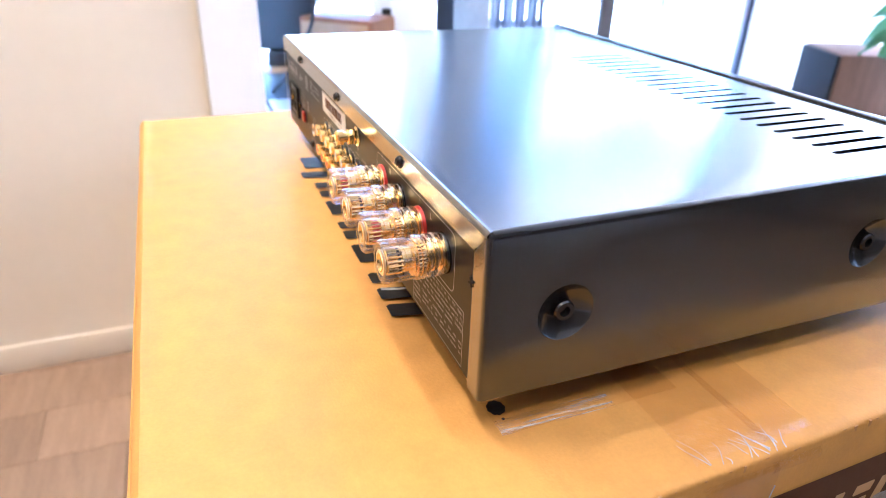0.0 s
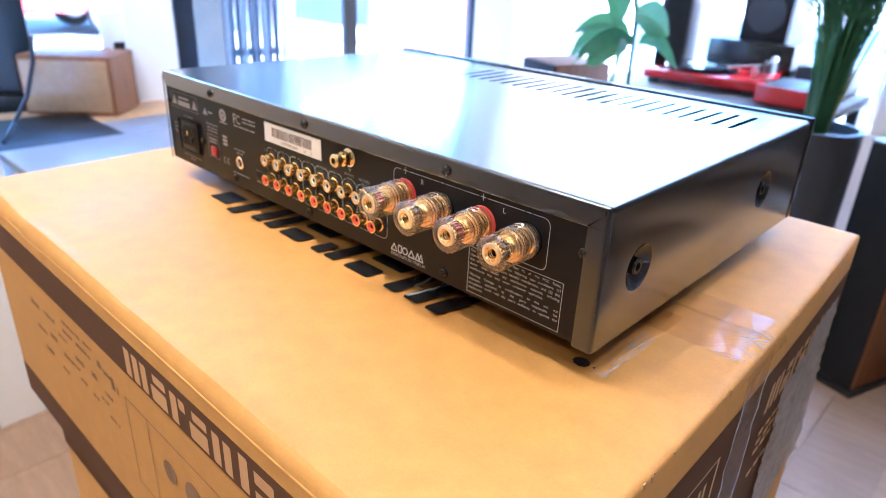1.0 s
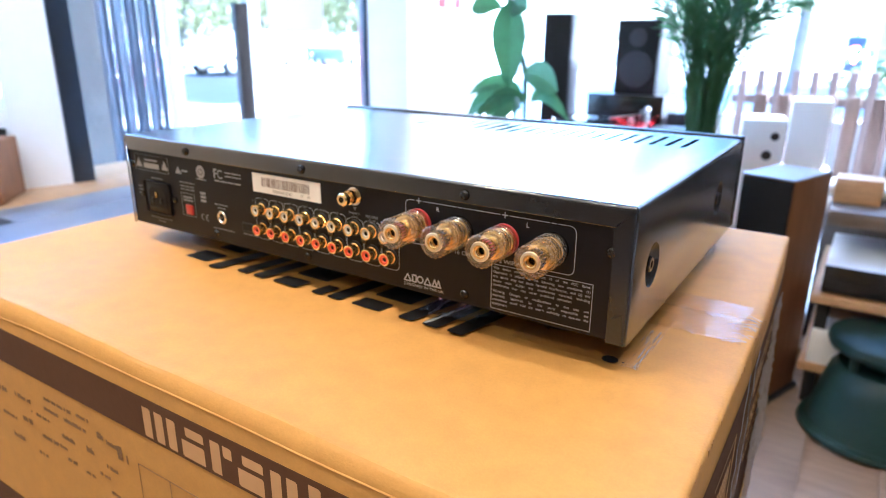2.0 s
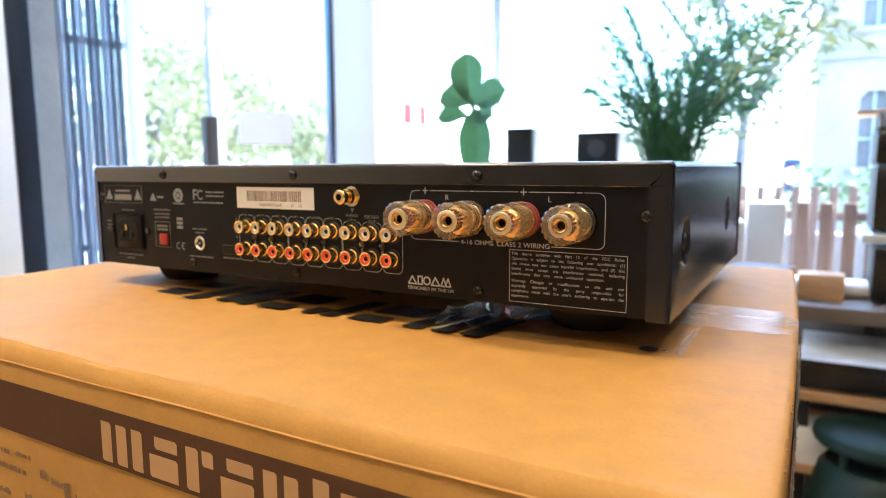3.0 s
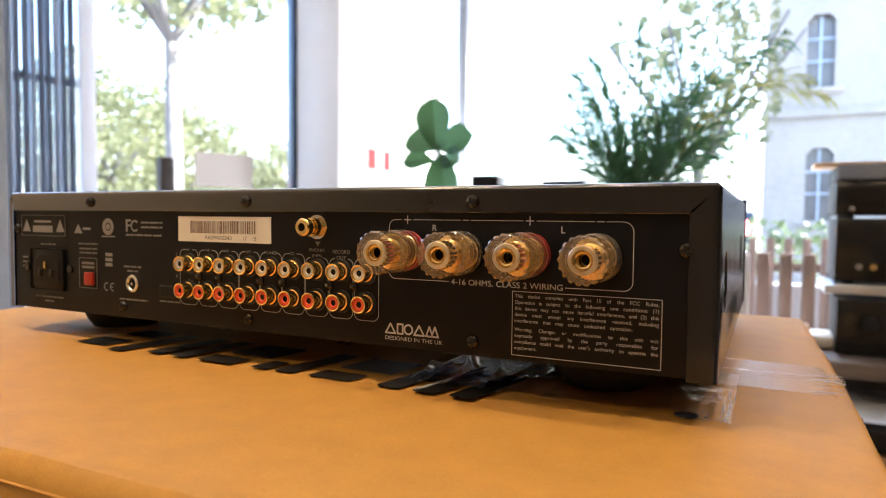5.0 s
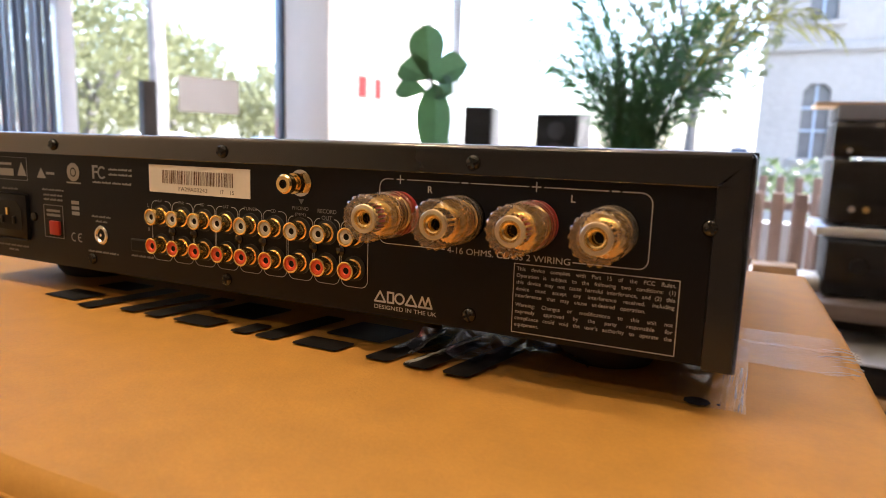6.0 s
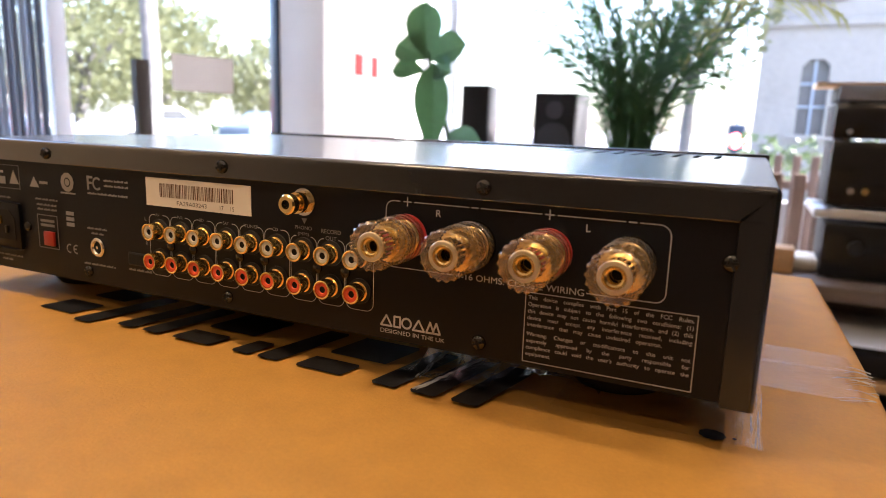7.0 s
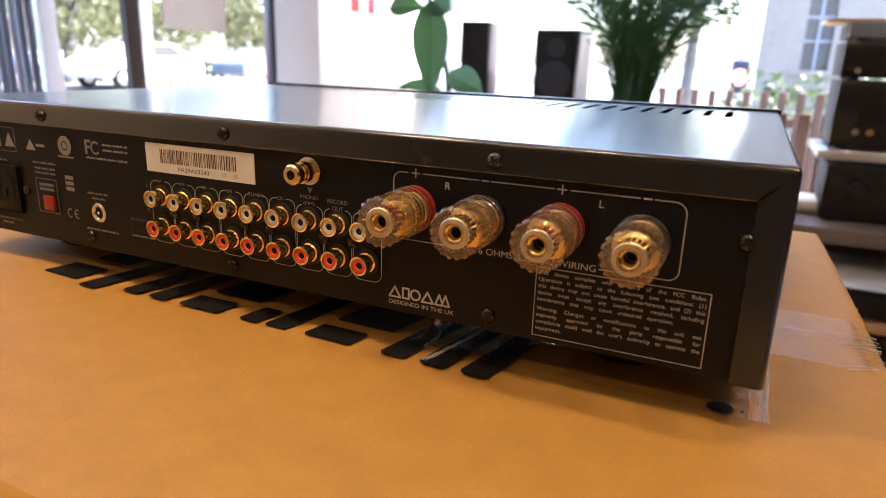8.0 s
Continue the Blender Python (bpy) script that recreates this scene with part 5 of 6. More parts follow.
hifi("silver_amplifier", (0.475, 2.19, 0.400), 0.44, 0.44, 0.095, M["skysilver"], M["blackgloss"], "silver topped amplifier with black face on the low shelf")
hifi("black_amplifier", (0.660, 2.40, 0.6397), 0.43, 0.32, 0.185, M["dullblack"], M["blackgloss"], "tall black amplifier on the wooden rack shelf", knobs=((-0.12, 0.11, 0.024, "blackmatte"), (0.1, 0.11, 0.018, "blackmatte")))
hifi("black_amplifier", (0.650, 2.40, 0.8747), 0.43, 0.32, 0.216, M["dullblack"], M["blackgloss"], "very tall black amplifier on the pale shelf", knobs=((-0.15, 0.06, 0.012, "nickel"), (-0.11, 0.06, 0.012, "gold"), (0.12, 0.10, 0.030, "blackmatte")))
hifi("black_amplifier", (0.646, 2.40, 1.0917), 0.43, 0.31, 0.118, M["dullblack"], M["blackgloss"], "black amplifier stacked on another", knobs=((-0.17, 0.03, 0.008, "silver"), (0.10, 0.06, 0.020, "blackmatte")))
hifi("black_amplifier", (0.646, 2.41, 1.2107), 0.42, 0.30, 0.056, M["dullblack"], M["slate"], "slim black player with a grey face on top of the stack")
solid("wooden_board", bx(B(), -0.23, 0.20, -0.10, 0.10, 0.0, 0.012, 0.002), M["tablewood"], "thin pale wooden board lying on the player", "board", at=(0.60, 2.40, 1.2672))
for i, (bx0, by, w, d, h, mt, lb) in enumerate(((0.30, 2.06, 0.10, 0.14, 0.12, "whitepaint", "small white box on the bottom shelf"), (0.44, 2.08, 0.13, 0.16, 0.09, "kraft", "small cardboard box on the bottom shelf"),
                                                (0.62, 2.08, 0.12, 0.15, 0.14, "blackmatte", "small black box on the bottom shelf"))):
    solid("small_box", bx(B(), -w / 2, w / 2, -d / 2, d / 2, 0.0, h, 0.004), M[mt], lb, "box", at=(bx0, by, 0.150))
solid("small_box", bx(B(), -0.07, 0.07, -0.05, 0.05, 0.0, 0.085, 0.004), M["tablewood"], "small wooden box on the upper shelf", "box", at=(0.30, 2.30, 0.6395))
solid("cushion", bx(B(), -0.13, 0.13, -0.09, 0.09, 0.0, 0.045, 0.02, 4), M["sticker"], "pale flat cushion lying on the upper shelf", "cushion", at=(0.335, 2.42, 0.6395))
solid("small_carton", bx(B(), -0.05, 0.05, -0.05, 0.05, 0.0, 0.075, 0.006), M["tablewood"], "small tan carton on the floor", "box", at=(0.20, 2.32, 0.0))

# window table with record players
table("display_table", -0.97, -0.16, 1.93, 2.56, 0.800, M["darkwood"], M["blackmatte"], "dark wood display table by the window")


def turntable(at, rz, label):
    t = thing("record_player", at, label, "record player", rz=rz)
    part("plinth", bx(B(), -0.20, 0.20, -0.135, 0.135, 0.018, 0.052, 0.006), M["redgloss"], t, "glossy red plinth")
    part("platter", lathe(B(), [(0.0, 0.054), (0.126, 0.054), (0.128, 0.057), (0.128, 0.070), (0.0, 0.071)], 48, at=(-0.04, 0, 0)), M["blackgloss"], t, "black platter with a record")
    part("record_label", lathe(B(), [(0.05, 0.0715), (0.05, 0.0722), (0.0, 0.0722)], 24, at=(-0.04, 0, 0)), M["silver"], t)
    part("tonearm", tube(B(), [(0.165, 0.11, 0.09), (0.165, -0.02, 0.092), (0.085, -0.10, 0.083)], 0.005, 8), M["nickel"], t, "silver tonearm")
    part("arm_base", lathe(B(), [(0.0, 0.0525), (0.022, 0.0525), (0.020, 0.095), (0.0, 0.097)], 18, at=(0.165, 0.11, 0)), M["blackmatte"], t)
    for sx in (-0.17, 0.17):
        for sy in (-0.105, 0.105):
            part("foot", lathe(B(), [(0.0, 0.0), (0.02, 0.0), (0.02, 0.0178), (0.0, 0.0178)], 14, at=(sx, sy, 0)), M["rubber"], t)
    return t


turntable((-0.62, 2.20, 0.800), 3, "red record player with black platter on the display table")
hifi("black_amplifier", (-0.56, 2.452, 0.800), 0.31, 0.19, 0.150, M["blackmatte"], M["blackgloss"], "black amplifier with silver knobs on the display table", knobs=((-0.1, 0.05, 0.014, "silver"), (-0.03, 0.05, 0.014, "silver"), (0.04, 0.05, 0.014, "silver"), (0.1, 0.1, 0.012, "silver")))
speaker("shelf_speaker", (-0.875, 2.43, 0.8005), 8, 0.12, 0.18, 0.465, M["cloth"], M["blackmatte"], "slim black bookshelf loudspeaker by the window", group="black shelf speakers")
speaker("shelf_speaker", (-0.525, 2.455, 0.9515), -4, 0.18, 0.17, 0.288, M["cloth"], M["blackmatte"], "black bookshelf loudspeaker standing on an amplifier", ((0.10, 0.07), (0.22, 0.035)), group="black shelf speakers")
hifi("black_amplifier", (-0.28, 2.10, 0.800), 0.20, 0.26, 0.06, M["blackmatte"], M["redgloss"], "small black unit with a red face on the display table")
solid("black_case", bx(B(), -0.085, 0.085, -0.10, 0.10, 0.0, 0.095, 0.008), M["blackmatte"], "low black case on the display table", "case", at=(-0.29, 2.42, 0.8005))
wc = thing("white_cabinet", (0.02, 2.47, 0.0), "white low cabinet by the window", "cabinet")
part("body", bx(B(), -0.16, 0.165, -0.14, 0.14, 0.0, 0.700, 0.004), M["whitepaint"], wc)
for k in range(3):
    part("drawer", bx(B(), -0.155, 0.160, -0.152, -0.1405, 0.02 + 0.225 * k, 0.235 + 0.225 * k, 0.003), M["whitepaint"], wc)
ws = thing("white_speaker", (-0.045, 2.44, 0.7005), "small white loudspeaker with a black port", "loudspeaker", rz=10)
part("cabinet", bx(B(), -0.075, 0.075, -0.09, 0.09, 0.0, 0.19, 0.008), M["whitepaint"], ws)
part("port", lathe(B(), [(0.018, 0.0), (0.017, 0.002), (0.0, 0.001)], 24, "-y", (0.02, -0.0905, 0.06)), M["blackmatte"], ws)
part("tweeter", lathe(B(), [(0.015, 0.0), (0.014, 0.002), (0.0, 0.004)], 24, "-y", (0.04, -0.0905, 0.13)), M["blackmatte"], ws)

solid("white_box", bx(B(), -0.065, 0.065, -0.08, 0.08, 0.0, 0.262, 0.006), M["whitepaint"], "tall plain white box on the low cabinet", "box", at=(0.105, 2.45, 0.7005), rz=6)

# sign on the pier's inner face
sg = thing("wall_sign", (-1.2345, 2.09, 1.32), "small red and white safety sign on the pier", "sign")
part("plate", bx(B(), 0.0, 0.003, -0.083, 0.083, -0.040, 0.040, 0.0005), M["signred"], sg, smooth=False)
part("symbol", bx(B(), 0.0034, 0.0040, -0.032, 0.032, -0.0398, 0.0398), M["whitepaint"], sg, "white symbol", smooth=False)

# wooden pull bar and paper on the side window
pb = thing("wooden_post", (-1.60, 1.315, 0.0), "dark brown square wooden post standing inside the window", "post", rz=FR)
part("bar", bx(B(), -0.022, 0.022, -0.022, 0.022, 0.02, 1.275, 0.003), M["darkwood"], pb)
part("foot_plate", bx(B(), -0.07, 0.07, -0.05, 0.05, 0.0, 0.0195, 0.003), M["blackmatte"], pb)
solid("paper_notice", bx(B(), 0.20, 0.42, 0.0055, 0.0065, 1.185, 1.305), M["paper"], "blank white paper stuck on the glass", "paper", smooth=False, at=(FX, FY, 0), rz=FR)

# deep window bench with a grey top, a black mat and a wooden end
wb = thing("window_bench", (0, 0, 0), "deep window bench with grey, black and pale wood top", "bench")
part("body", bx(B(), -2.01, -0.90, 0.150, 1.130, 0.0, 0.6985, 0.004), M["whitepaint"], wb, "white bench body")
part("grey_top", bx(B(), -1.460, -0.880, 0.132, 1.145, 0.699, 0.720, 0.003), M["slate"], wb, "smooth blue-grey top")
part("grey_top", bx(B(), -1.620, -1.4615, 0.432, 1.145, 0.699, 0.720, 0.003), M["slate"], wb, "smooth blue-grey top")
part("black_top", bx(B(), -1.800, -1.4615, 0.132, 0.4305, 0.699, 0.719, 0.003), M["blackmatte"], wb, "dull black inlay")
part("wooden_top", bx(B(), -2.020, -1.8015, 0.132, 1.145, 0.699, 0.720, 0.003), M["tablewood"], wb, "pale wooden end")
part("wooden_top", bx(B(), -1.800, -1.6215, 0.432, 1.145, 0.699, 0.720, 0.003), M["tablewood"], wb, "pale wooden end")
rd = thing("wooden_radio", (-1.80, 0.45, 0.72), "brown wooden table radio with a pale glossy front", "radio", rz=47)
part("case", bx(B(), -0.13, 0.13, -0.08, 0.10, 0.0, 0.170, 0.008), M["wood"], rd)
part("front", bx(B(), -0.120, 0.120, -0.087, -0.0805, 0.012, 0.158, 0.003), M["frontpanel"], rd, "glossy front")
ms = thing("black_monitor", (-1.92, 0.27, 0.72), "black flat screen standing on the window bench", "screen", rz=72)
part("panel", bx(B(), -0.10, 0.10, -0.016, 0.016, 0.05, 0.36, 0.006), M["blackmatte"], ms)
part("screen_glass", bx(B(), -0.093, 0.093, -0.0185, -0.0162, 0.058, 0.352), M["carglass"], ms, smooth=False)
part("stand", bx(B(), -0.06, 0.06, -0.045, 0.045, 0.0, 0.0495, 0.006), M["blackmatte"], ms)
ws = thing("white_speaker", (-1.93, 0.63, 0.72), "small white loudspeaker with a black port on the window bench", "loudspeaker", rz=70)
part("cabinet", bx(B(), -0.05, 0.05, -0.05, 0.05, 0.0, 0.27, 0.006), M["whitepaint"], ws)
part("port", bx(B(), -0.016, 0.016, -0.0525, -0.0505, 0.12, 0.18, 0.004), M["blackmatte"], ws)
solid("cable", tube(B(), [(-1.52, 0.16, 0.726), (-1.60, 0.21, 0.75), (-1.70, 0.28, 0.80), (-1.78, 0.33, 0.87), (-1.85, 0.36, 0.93)], 0.006, 8), M["blackmatte"], "thick black cable on the window bench", "cable")


# ---- plants ----
def leaf_blade(bm, base, way, length, width, droop, seg=8, cup=0.15, face=(0.15, -0.9, 0.4)):
    way = Vector(way).normalized()
    side_ = way.cross(Vector(face))
    if side_.length < 0.05:
        side_ = Vector((1, 0, 0))
    side_.normalize()
    rows = []
    p, d = Vector(base), way.copy()
    for i in range(seg + 1):
        t = i / seg
        w = width * (0.10 + 1.35 * math.sin(math.pi * min(1, 0.06 + t * 0.92)) ** 0.8 * (0.38 + 0.72 * t)) * 0.5 if 0 < t < 1 else width * 0.04
        up = side_.cross(d).normalized()
        rows.append([bm.verts.new(p - side_ * w + up * w * cup), bm.verts.new(p), bm.verts.new(p + side_ * w + up * w * cup)])
        p = p + d * length / seg
        d = (d + Vector((0, 0, -droop / seg))).normalized()
    for a, b in zip(rows, rows[1:]):
        bm.faces.new((a[0], a[1], b[1], b[0]))
        bm.faces.new((a[1], a[2], b[2], b[1]))


def potted(name, at, r0, r1, h, label):
    t = thing(name, at, label, "plant")
    part("pot", lathe(B(), [(0.0, 0.0), (r0, 0.0), (r1, h), (r1 - 0.012, h), (r1 - 0.014, h - 0.03), (0.0, h - 0.03)], 40), M["pot"], t, "dark round pot")
    part("soil", lathe(B(), [(r1 - 0.0145, h - 0.028), (0.0, h - 0.022)], 24), M["soil"], t)
    return t


rnd = random.Random(11)
fig = potted("broadleaf_plant", (-0.635, 1.62, 0.0), 0.10, 0.125, 0.30, "tall green broad-leaved plant in a dark pot on the floor")
part("stem", tube(B(), [(0.02, 0, 0.27), (0.0, 0, 0.70), (-0.01, 0, 1.06), (-0.05, -0.01, 1.215), (-0.08, -0.02, 1.315)], 0.010, 8, 0.6), M["leaf"], fig)
for bp, wy, ln, wd, dr in (((-0.08, -0.02, 0.475), (-0.10, 0.0, 1.0), 0.165, 0.095, 0.0), ((-0.08, -0.02, 0.475), (-0.85, -0.1, 0.50), 0.108, 0.085, 0.3), ((-0.07, -0.02, 0.475), (0.88, -0.1, 0.36), 0.130, 0.090, 0.2),
                           ((-0.09, -0.02, 0.44), (-0.9, -0.3, 0.10), 0.100, 0.058, 0.3), ((-0.06, -0.02, 0.44), (0.72, -0.5, 0.1), 0.11, 0.070, 0.5), ((-0.058, -0.02, 0.20), (0.10, -0.2, 1.0), 0.265, 0.094, 0.0),
                           ((-0.02, 0.0, 0.24), (0.75, -0.4, 0.1), 0.19, 0.075, 0.8), ((0.0, 0.0, 0.17), (-0.4, -0.6, -0.1), 0.17, 0.07, 0.8), ((-0.03, 0.0, 0.17), (-0.95, -0.1, 0.1), 0.20, 0.075, 1.1),
                           ((0.0, -0.04, 0.14), (0.25, -0.75, 0.35), 0.20, 0.060, 2.2), ((0.0, -0.03, 0.16), (-0.45, -0.65, 0.45), 0.21, 0.060, 2.2), ((0.02, -0.02, 0.16), (0.75, -0.35, 0.5), 0.21, 0.060, 1.9), ((-0.02, 0.0, 0.18), (-0.75, -0.2, 0.5), 0.20, 0.060, 1.6)):
    bm = B()
    leaf_blade(bm, (bp[0], bp[1], bp[2] + 0.820), wy, ln, wd * 1.05, dr, cup=0.32)
    part("leaf", bm, M["leaf"], fig, "broad glossy green leaf")

pl = potted("palm_plant", (-0.122, 1.72, 0.0), 0.10, 0.116, 0.815, "bushy green palm in a tall anthracite planter")
fronds = []
for k in range(18):
    fronds.append((rnd.uniform(0, 2 * math.pi), rnd.uniform(0.0, 0.07), rnd.uniform(0.36, 0.66), 0.006, 0.10, 0.30, 0.22, "palm"))
for k in range(30):
    a = 2 * math.pi * k / 30 + rnd.uniform(-0.2, 0.2)
    fronds.append((a, rnd.uniform(0.02, 0.10), rnd.uniform(0.55, 0.86), rnd.uniform(0.016, 0.060), rnd.uniform(0.15, 0.5), 0.46, 0.60, "palm"))
for a, lean, ln, bend, dr in ((-0.25, 0.12, 0.90, 0.030, 1.0), (0.50, 0.20, 1.00, 0.038, 1.5), (0.36, 0.14, 0.92, 0.035, 1.3), (0.62, 0.11, 0.86, 0.030, 1.0)):
    fronds.append((a, lean, ln, bend, dr, 0.55, 0.55, "palm" if a < 0 else "palmdry"))
for a, lean, ln, bend, dr, bare, splay, mt in fronds:
    bm = B()
    p = Vector((0.04 * math.cos(a) * rnd.random(), 0.04 * math.sin(a) * rnd.random(), 0.79))
    d = Vector((lean * math.cos(a), lean * math.sin(a), 1.0)).normalized()
    pts = [p.copy()]
    n = 24
    for i in range(n):
        p = p + d * ln / n
        b2 = bend * 2 * i / n
        d = (d + Vector((math.cos(a) * b2, math.sin(a) * b2, -dr * 0.15 * (i / n) ** 1.5))).normalized()
        pts.append(p.copy())
    tube(bm, pts[::2], 0.0034, 5, 0.35)
    for i in range(int(n * bare), n + 1):
        t = i / n
        q = pts[i]
        dd = (pts[i] - pts[i - 1]).normalized()
        sd = dd.cross(Vector((math.sin(a * 3), math.cos(a * 3), 0.3)))
        sd = sd.normalized() if sd.length > 0.05 else Vector((1, 0, 0))
        for s in (-1, 1):
            for half in (0, 0.5):
                l2 = ((0.085 if bare > 0.35 else 0.055) * math.sin(math.pi * (0.12 + 0.80 * (t - bare) / (1 - bare))) + 0.035) * rnd.uniform(0.75, 1.2)
                w2 = 0.0034
                b0 = q - dd * half * ln / n
                way = (sd * s * splay + dd * 0.85 + Vector((0, 0, rnd.uniform(-0.15, 0.1)))).normalized()
                mid = b0 + way * l2 * 0.5
                tip = b0 + way * l2 + Vector((0, 0, -0.015 - 0.02 * rnd.random()))
                up = way.cross(Vector((rnd.uniform(-1, 1), rnd.uniform(-1, 1), 0.2))).normalized() * w2
                v = [bm.verts.new(b0), bm.verts.new(mid - up), bm.verts.new(tip), bm.verts.new(mid + up)]
                bm.faces.new(v)
    part("frond", bm, M[mt], pl, "feathered palm frond" if mt == "palm" else "yellowing palm frond", smooth=False)


# ---- street ----
def crown(bm, c, rx, ry, rz, n, size, rg, holes=0.35):
    for _ in range(n):
        while True:
            p = Vector((rg.uniform(-1, 1), rg.uniform(-1, 1), rg.uniform(-1, 1)))
            if 0.25 < p.length < 1.0 and noise.noise(p * 2.3 + Vector(c)) > -holes + 0.25 * p.length:
                break
        p = Vector((c[0] + p.x * rx, c[1] + p.y * ry, c[2] + p.z * rz))
        a = Vector((rg.uniform(-1, 1), rg.uniform(-1, 1), rg.uniform(-1, 1))).normalized()
        b = a.orthogonal().normalized()
        s = size * rg.uniform(0.6, 1.3)
        bm.faces.new([bm.verts.new(p + q) for q in (a * s, b * s * 0.6, -a * s, -b * s * 0.6)])


def tree(at, trunk_h, r, crowns, label, seed):
    rg = random.Random(seed)
    t = thing("tree", at, label, "tree")
    bm = B()
    top = (rg.uniform(-.2, .2), rg.uniform(-.2, .2), trunk_h)
    tube(bm, [(0, 0, 0), (0.03, 0.02, trunk_h * 0.5), top], r, 12, 0.7)
    for k in range(7):
        a = k * 0.9 + rg.uniform(-.3, .3)
        tube(bm, [top, (top[0] + 0.6 * math.cos(a), top[1] + 0.6 * math.sin(a), trunk_h + 0.9), (top[0] + 1.5 * math.cos(a), top[1] + 1.5 * math.sin(a), trunk_h + 2.2)], r * 0.45, 8, 0.4)
    part("trunk", bm, M["bark"], t, "pale blotched trunk and limbs")
    bm = B()
    for c, rx, ry, rz, n, size in crowns:
        crown(bm, c, rx, ry, rz, n, size, rg)
    part("crown", bm, M["tree"], t, "loose green leafy crown", smooth=False)
    return t


tree((-8.0, 6.95, -0.15), 3.9, 0.15, [((0, 0, 5.6), 2.0, 2.2, 1.6, 1500, 0.12)], "plane tree with a pale trunk on the square", 1)
tree((-22.0, 16.0, -0.15), 2.2, 0.25, [((0, 0, 4.2), 3.2, 3.4, 3.2, 6500, 0.13)], "leafy street tree across the road", 2)
tree((-22.5, 20.5, -0.15), 2.2, 0.25, [((0, 0, 3.6), 2.8, 3.0, 2.6, 5200, 0.13)], "leafy street tree across the road", 3)
tree((-21.5, 25.5, -0.15), 2.0, 0.25, [((0, 0, 3.0), 2.6, 3.0, 2.0, 4200, 0.13)], "low leafy street tree across the road", 4)
tree((-0.85, 11.0, -0.15), 2.0, 0.11, [((0, 0, 3.9), 1.35, 1.3, 2.2, 1500, 0.095)], "street tree in front of the stone building", 5)
bm = B()
rg = random.Random(8)
for k in range(14):
    crown(bm, (-21.0, 6 + 2.6 * k, 0.35), 0.7, 1.3, 0.5, 200, 0.12, rg, 0.6)
solid("hedge", bm, M["grass"], "low green hedge along the road", kind="stuff", smooth=False)


def car(at, rz, paint, label):
    c = thing("car", at, label, "car", "parked cars", rz=rz)
    bm = B()
    prof = [(-2.1, 0.35), (-2.12, 0.75), (-1.9, 0.92), (-1.1, 0.98), (-0.45, 1.42), (0.75, 1.45), (1.45, 1.02), (2.05, 0.90), (2.12, 0.6), (2.08, 0.35)]
    poly(bm, [(x, -0.85, z) for x, z in prof], 1.7, (0, 1, 0))
    bmesh.ops.bevel(bm, geom=[e for e in bm.edges], offset=0.06, segments=2, affect="EDGES")
    part("body", bm, M[paint], c, "car body")
    for y in (-0.857, 0.852):
        part("side_window", poly(B(), [(-0.95, y, 1.0), (-0.42, y, 1.36), (0.7, y, 1.38), (1.25, y, 1.04)], 0.006, (0, 1, 0)), M["carglass"], c, smooth=False)
    for x in (-1.35, 1.35):
        for y in (-0.87, 0.71):
            w = part("wheel", lathe(B(), [(0.0, 0.0), (0.31, 0.0), (0.33, 0.04), (0.33, 0.12), (0.31, 0.16), (0.0, 0.16)], 24, "-y"), M["rubber"], c, at=(x, y + 0.16, 0.33))
            part("rim", lathe(B(), [(0.20, 0.162), (0.18, 0.166), (0.0, 0.165)], 20, "-y"), M["silver"], w)
    for y in (-0.6, 0.6):
        part("headlight", bx(B(), 2.06, 2.135, y - 0.16, y + 0.16, 0.66, 0.80, 0.02), M["silver"], c)
    return c


car((-18.6, 16.0, -0.142), 90, "carwhite", "white parked car at the roadside")
car((-18.7, 22.4, -0.142), 90, "carblue", "blue-grey parked car at the roadside")
car((-18.6, 28.8, -0.142), 90, "carwhite", "white parked car at the roadside")
car((-18.4, 9.8, -0.142), 90, "carblue", "blue-grey parked car at the roadside")
car((-11.5, 2.6, -0.142), 90, "carred", "red parked car at the roadside")

cb = thing("street_cabinet", (-4.5, 4.75, -0.15), "brown-red street cabinet with a yellow strip", "cabinet", rz=48)
part("body", bx(B(), -0.60, 0.60, -0.25, 0.25, 0.0, 1.02, 0.01), M["rust"], cb)
for k in range(8):
    part("board", bx(B(), -0.59 + 0.147 * k, -0.455 + 0.147 * k, -0.265, -0.2505, 0.03, 0.99, 0.004), M["rust"], cb)
part("strip", bx(B(), -0.05, 0.03, -0.272, -0.2655, 0.03, 0.99), M["yellow"], cb, "yellow strip", smooth=False)

# corrugated shutter of the neighbouring entrance
sh = thing("metal_shutter", (-2.33, 1.36, -0.15), "blue-grey corrugated metal shutter outside", "shutter", rz=80)
for k in range(9):
    part("slat", bx(B(), -0.125 + 0.028 * k, -0.104 + 0.028 * k, -0.012 + 0.008 * (k % 2), 0.012 + 0.008 * (k % 2), 0.0, 3.6, 0.003), M["shutter"] if k % 3 else M["frame_grey"], sh)
for z in (0.9, 1.75, 2.6):
    part("rail", bx(B(), -0.13, 0.135, 0.02, 0.032, z, z + 0.03), M["frame_dark"], sh, smooth=False)
part("jamb", bx(B(), 0.14, 0.20, -0.02, 0.03, 0.0, 3.6, 0.004), M["whitepaint"], sh, "white jamb")
part("stone_jamb", bx(B(), -0.32, -0.14, -0.05, 0.10, 0.0, 3.6, 0.01), M["stone"], sh, "pale stone jamb")

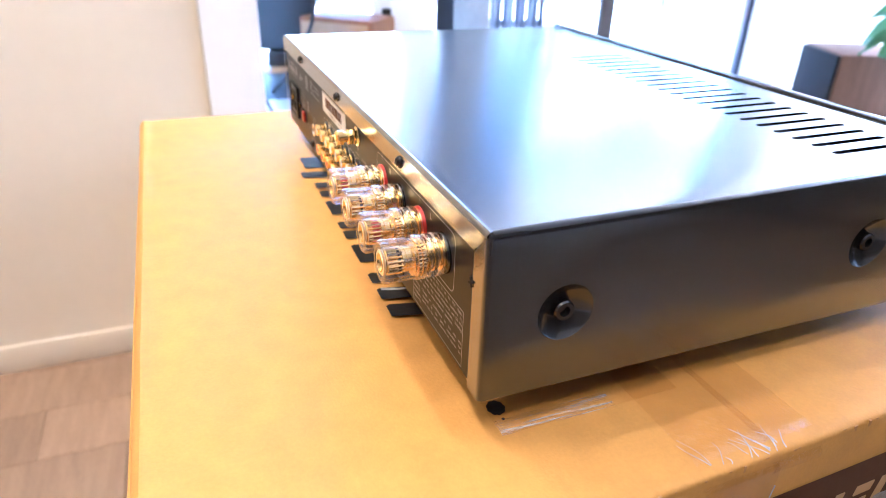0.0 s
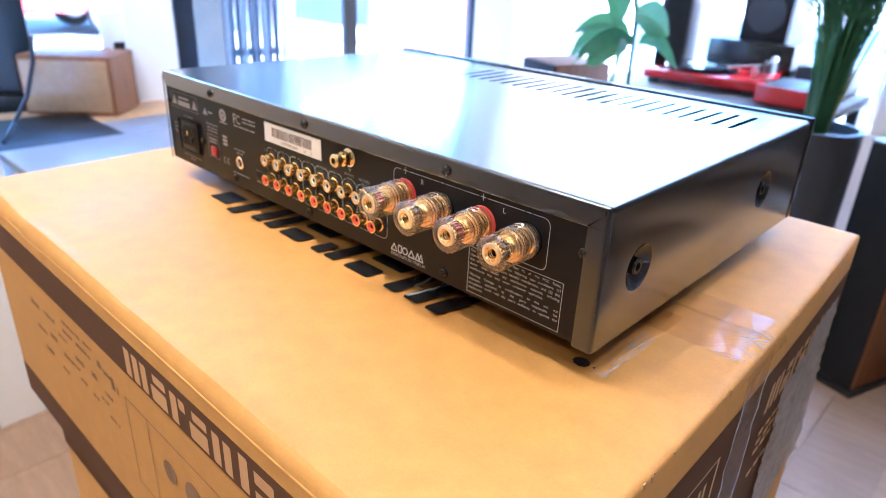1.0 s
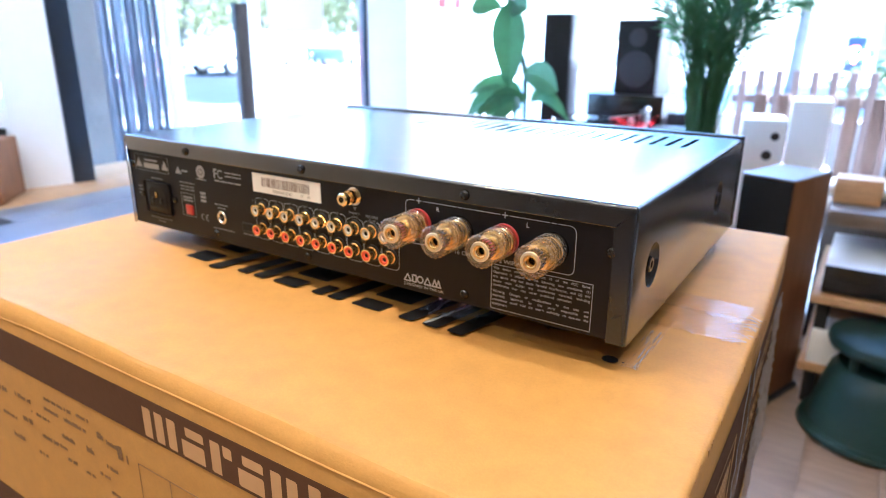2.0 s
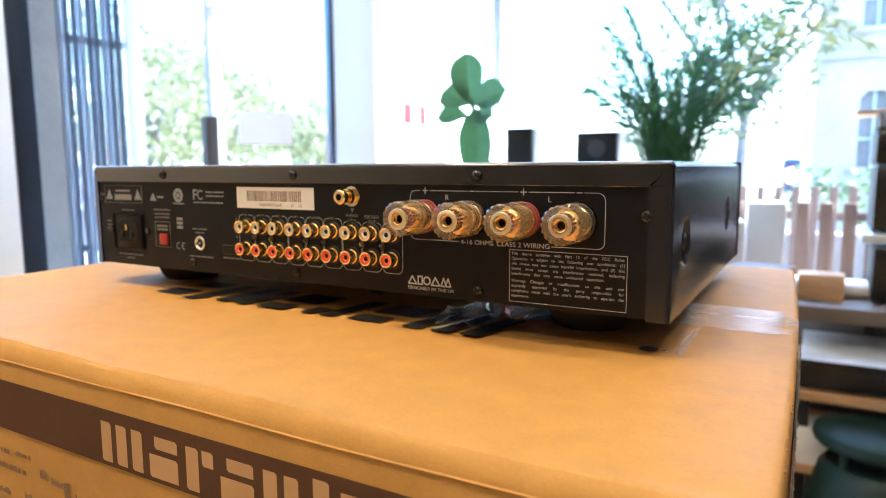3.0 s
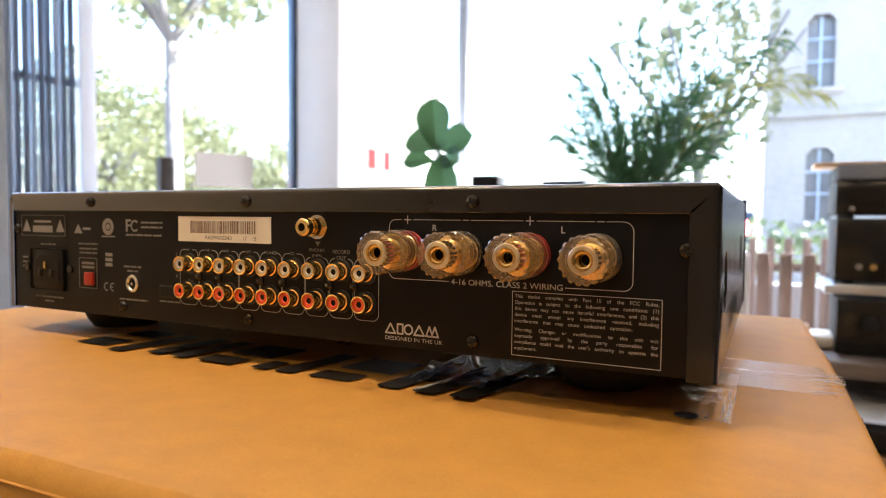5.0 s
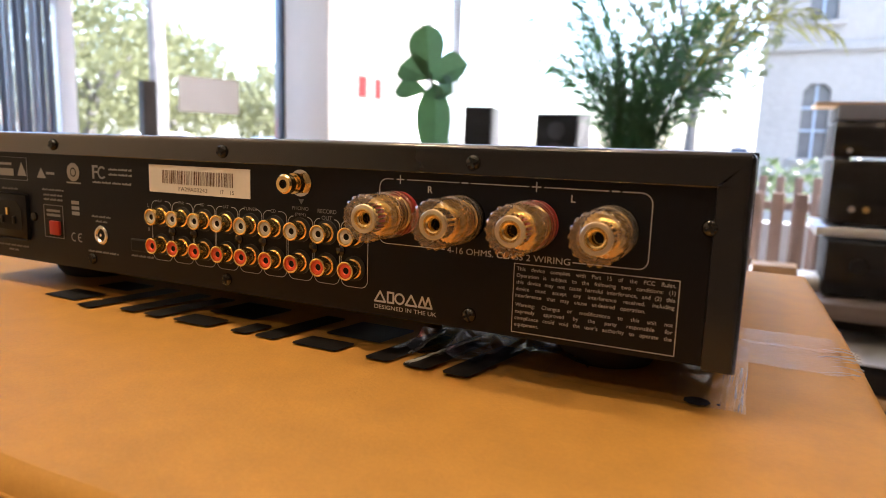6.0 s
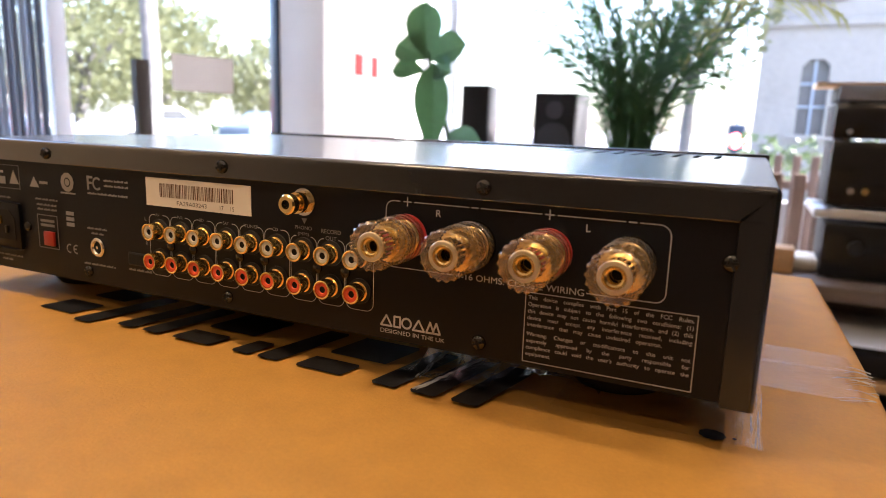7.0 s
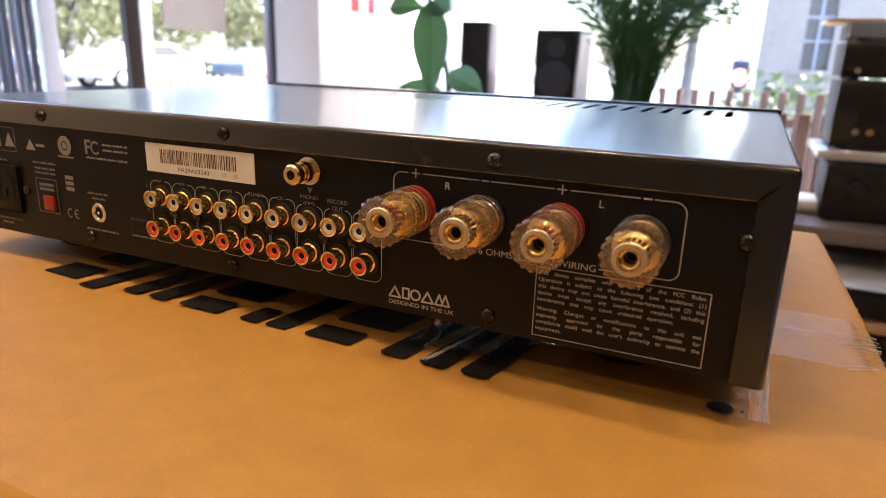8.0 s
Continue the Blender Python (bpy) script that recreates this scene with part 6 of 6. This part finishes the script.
# planter boards just outside the window
for k in range(9):
    q = thing("board", (-0.14 + 0.090 * k, 3.0, -0.15), "dark brown upright board of the planter outside the window", "board", "planter boards")
    if k == 0:
        PB = mesh("plank", bx(B(), -0.026, 0.026, -0.015, 0.015, 0.0, 1.088, 0.004), M["fence"])
    put("plank", PB, q)
# slatted fence
for k in range(30):
    f = thing("fence_post", (-0.55 + 0.115 * k, 5.0 + 0.012 * (k % 3), -0.15), "brown wooden slat of the low fence", "fence slat", "fence slats")
    if k == 0:
        SL = mesh("slat", bx(B(), -0.026, 0.026, -0.014, 0.014, 0.0, 1.11, 0.004), M["fence"])
    put("slat", SL, f)
fr = solid("fence_rail", bx(B(), -0.62, 2.85, 5.03, 5.06, 0.72, 0.78, 0.004), M["fence"], "brown rail behind the fence slats", "fence rail")
fr = solid("fence_wall", bx(B(), -0.7, 2.9, 5.10, 5.25, -0.15, 0.62, 0.01), M["paving"], "low pale wall behind the fence", "wall")
bm = B()
rg = random.Random(21)
for k in range(10):
    crown(bm, (0.2 + 0.40 * k, 5.9, 0.86), 0.3, 0.25, 0.24, 110, 0.05, rg, 0.5)
solid("planting", bm, M["grass"], "low green planting behind the fence", kind="stuff", smooth=False)

# stone building across the square
bd = thing("stone_building", (0.0, 14.0, -0.15), "pale beige stone building with tall barred windows", "building")
wins = [(1.04 + 2.6 * i, 3.75 + 3.9 * j) for i in range(5) for j in range(3)] + [(1.08 + 2.6 * i, 1.25) for i in range(5)]
bm = B()
es = []
outer = [(0.12, 0, 0), (14.0, 0, 0), (14.0, 0, 15.0), (0.12, 0, 15.0)]
hl = [[(x - 0.23, 0, z), (x + 0.23, 0, z), (x + 0.23, 0, z + 1.25), (x + 0.12, 0, z + 1.37), (x - 0.12, 0, z + 1.37), (x - 0.23, 0, z + 1.25)] for x, z in wins]
plate(bm, outer, hl, (0, -1, 0))
g2 = bmesh.ops.extrude_face_region(bm, geom=list(bm.faces))
bmesh.ops.translate(bm, verts=[v for v in g2["geom"] if isinstance(v, bmesh.types.BMVert)], vec=(0, 0.35, 0))
bmesh.ops.recalc_face_normals(bm, faces=bm.faces)
part("wall", bm, M["stone"], bd, "pale stone wall", smooth=False)
part("side_wall", bx(B(), 0.12, 14.0, 0.36, 9.0, 0.0, 15.0), M["stone"], bd, smooth=False)
for z in (3.20, 7.2, 11.2):
    part("cornice", bx(B(), 0.06, 14.0, -0.10, -0.001, z, z + 0.16, 0.02), M["stone"], bd, "stone string course")
part("roof", bx(B(), -0.1, 14.2, -0.3, 9.2, 15.001, 15.3, 0.03), M["stone"], bd)
for x, z in wins:
    w = part("window", bx(B(), -0.25, 0.25, 0.18, 0.20, 0.0, 1.39), M["greyglass"], bd, "dark window", smooth=False, at=(x, 0, z))
    part("window_frame", bx(bx(bx(B(), -0.022, 0.022, 0.13, 0.17, 0.0, 1.37), -0.23, 0.23, 0.135, 0.165, 0.5, 0.54), -0.23, 0.23, 0.135, 0.165, 0.92, 0.96), M["frame_grey"], w, smooth=False)
    part("sill", bx(B(), -0.38, 0.38, -0.08, 0.16, -0.10, -0.002, 0.01), M["stone"], w)

# traffic light
tl = thing("traffic_light", (-0.02, 9.0, -0.15), "traffic light post showing red", "traffic light")
part("pole", tube(B(), [(0, 0, 0), (0, 0, 2.6)], 0.03, 10), M["frame_grey"], tl)
part("head", bx(B(), -0.10, 0.10, -0.12, 0.12, 0.95, 1.35, 0.03), M["frame_dark"], tl, at=(0, -0.1, 0.0))
part("lens", lathe(B(), [(0.09, 0.0), (0.07, 0.02), (0.0, 0.03)], 20, "-y", (0, -0.225, 1.15)), M["redlight"], tl, "lit red lens")

# ---- floor planks ----
pm = {}
rnd = random.Random(2)
for i in range(24):
    x0 = -2.55 + 0.19 * i
    y0 = -1.9 - rnd.uniform(0, 0.8)
    while y0 < 2.6:
        ln = rnd.choice((0.9, 1.2, 1.5))
        if ln not in pm:
            pm[ln] = mesh("plank", bx(B(), 0.0008, 0.1892, 0.0008, ln - 0.0008, -0.0118, 0.0, 0.0008, 1), M["oak"], False)
        y1 = y0 + ln
        if x0 < 1.9 and y1 > -1.9 and y1 < 2.85:
            put("plank", pm[ln], floor, (x0, y0, 0))
        y0 = y1
bpy.data.objects.remove(FONT_OB)
bpy.data.curves.remove(FONT)
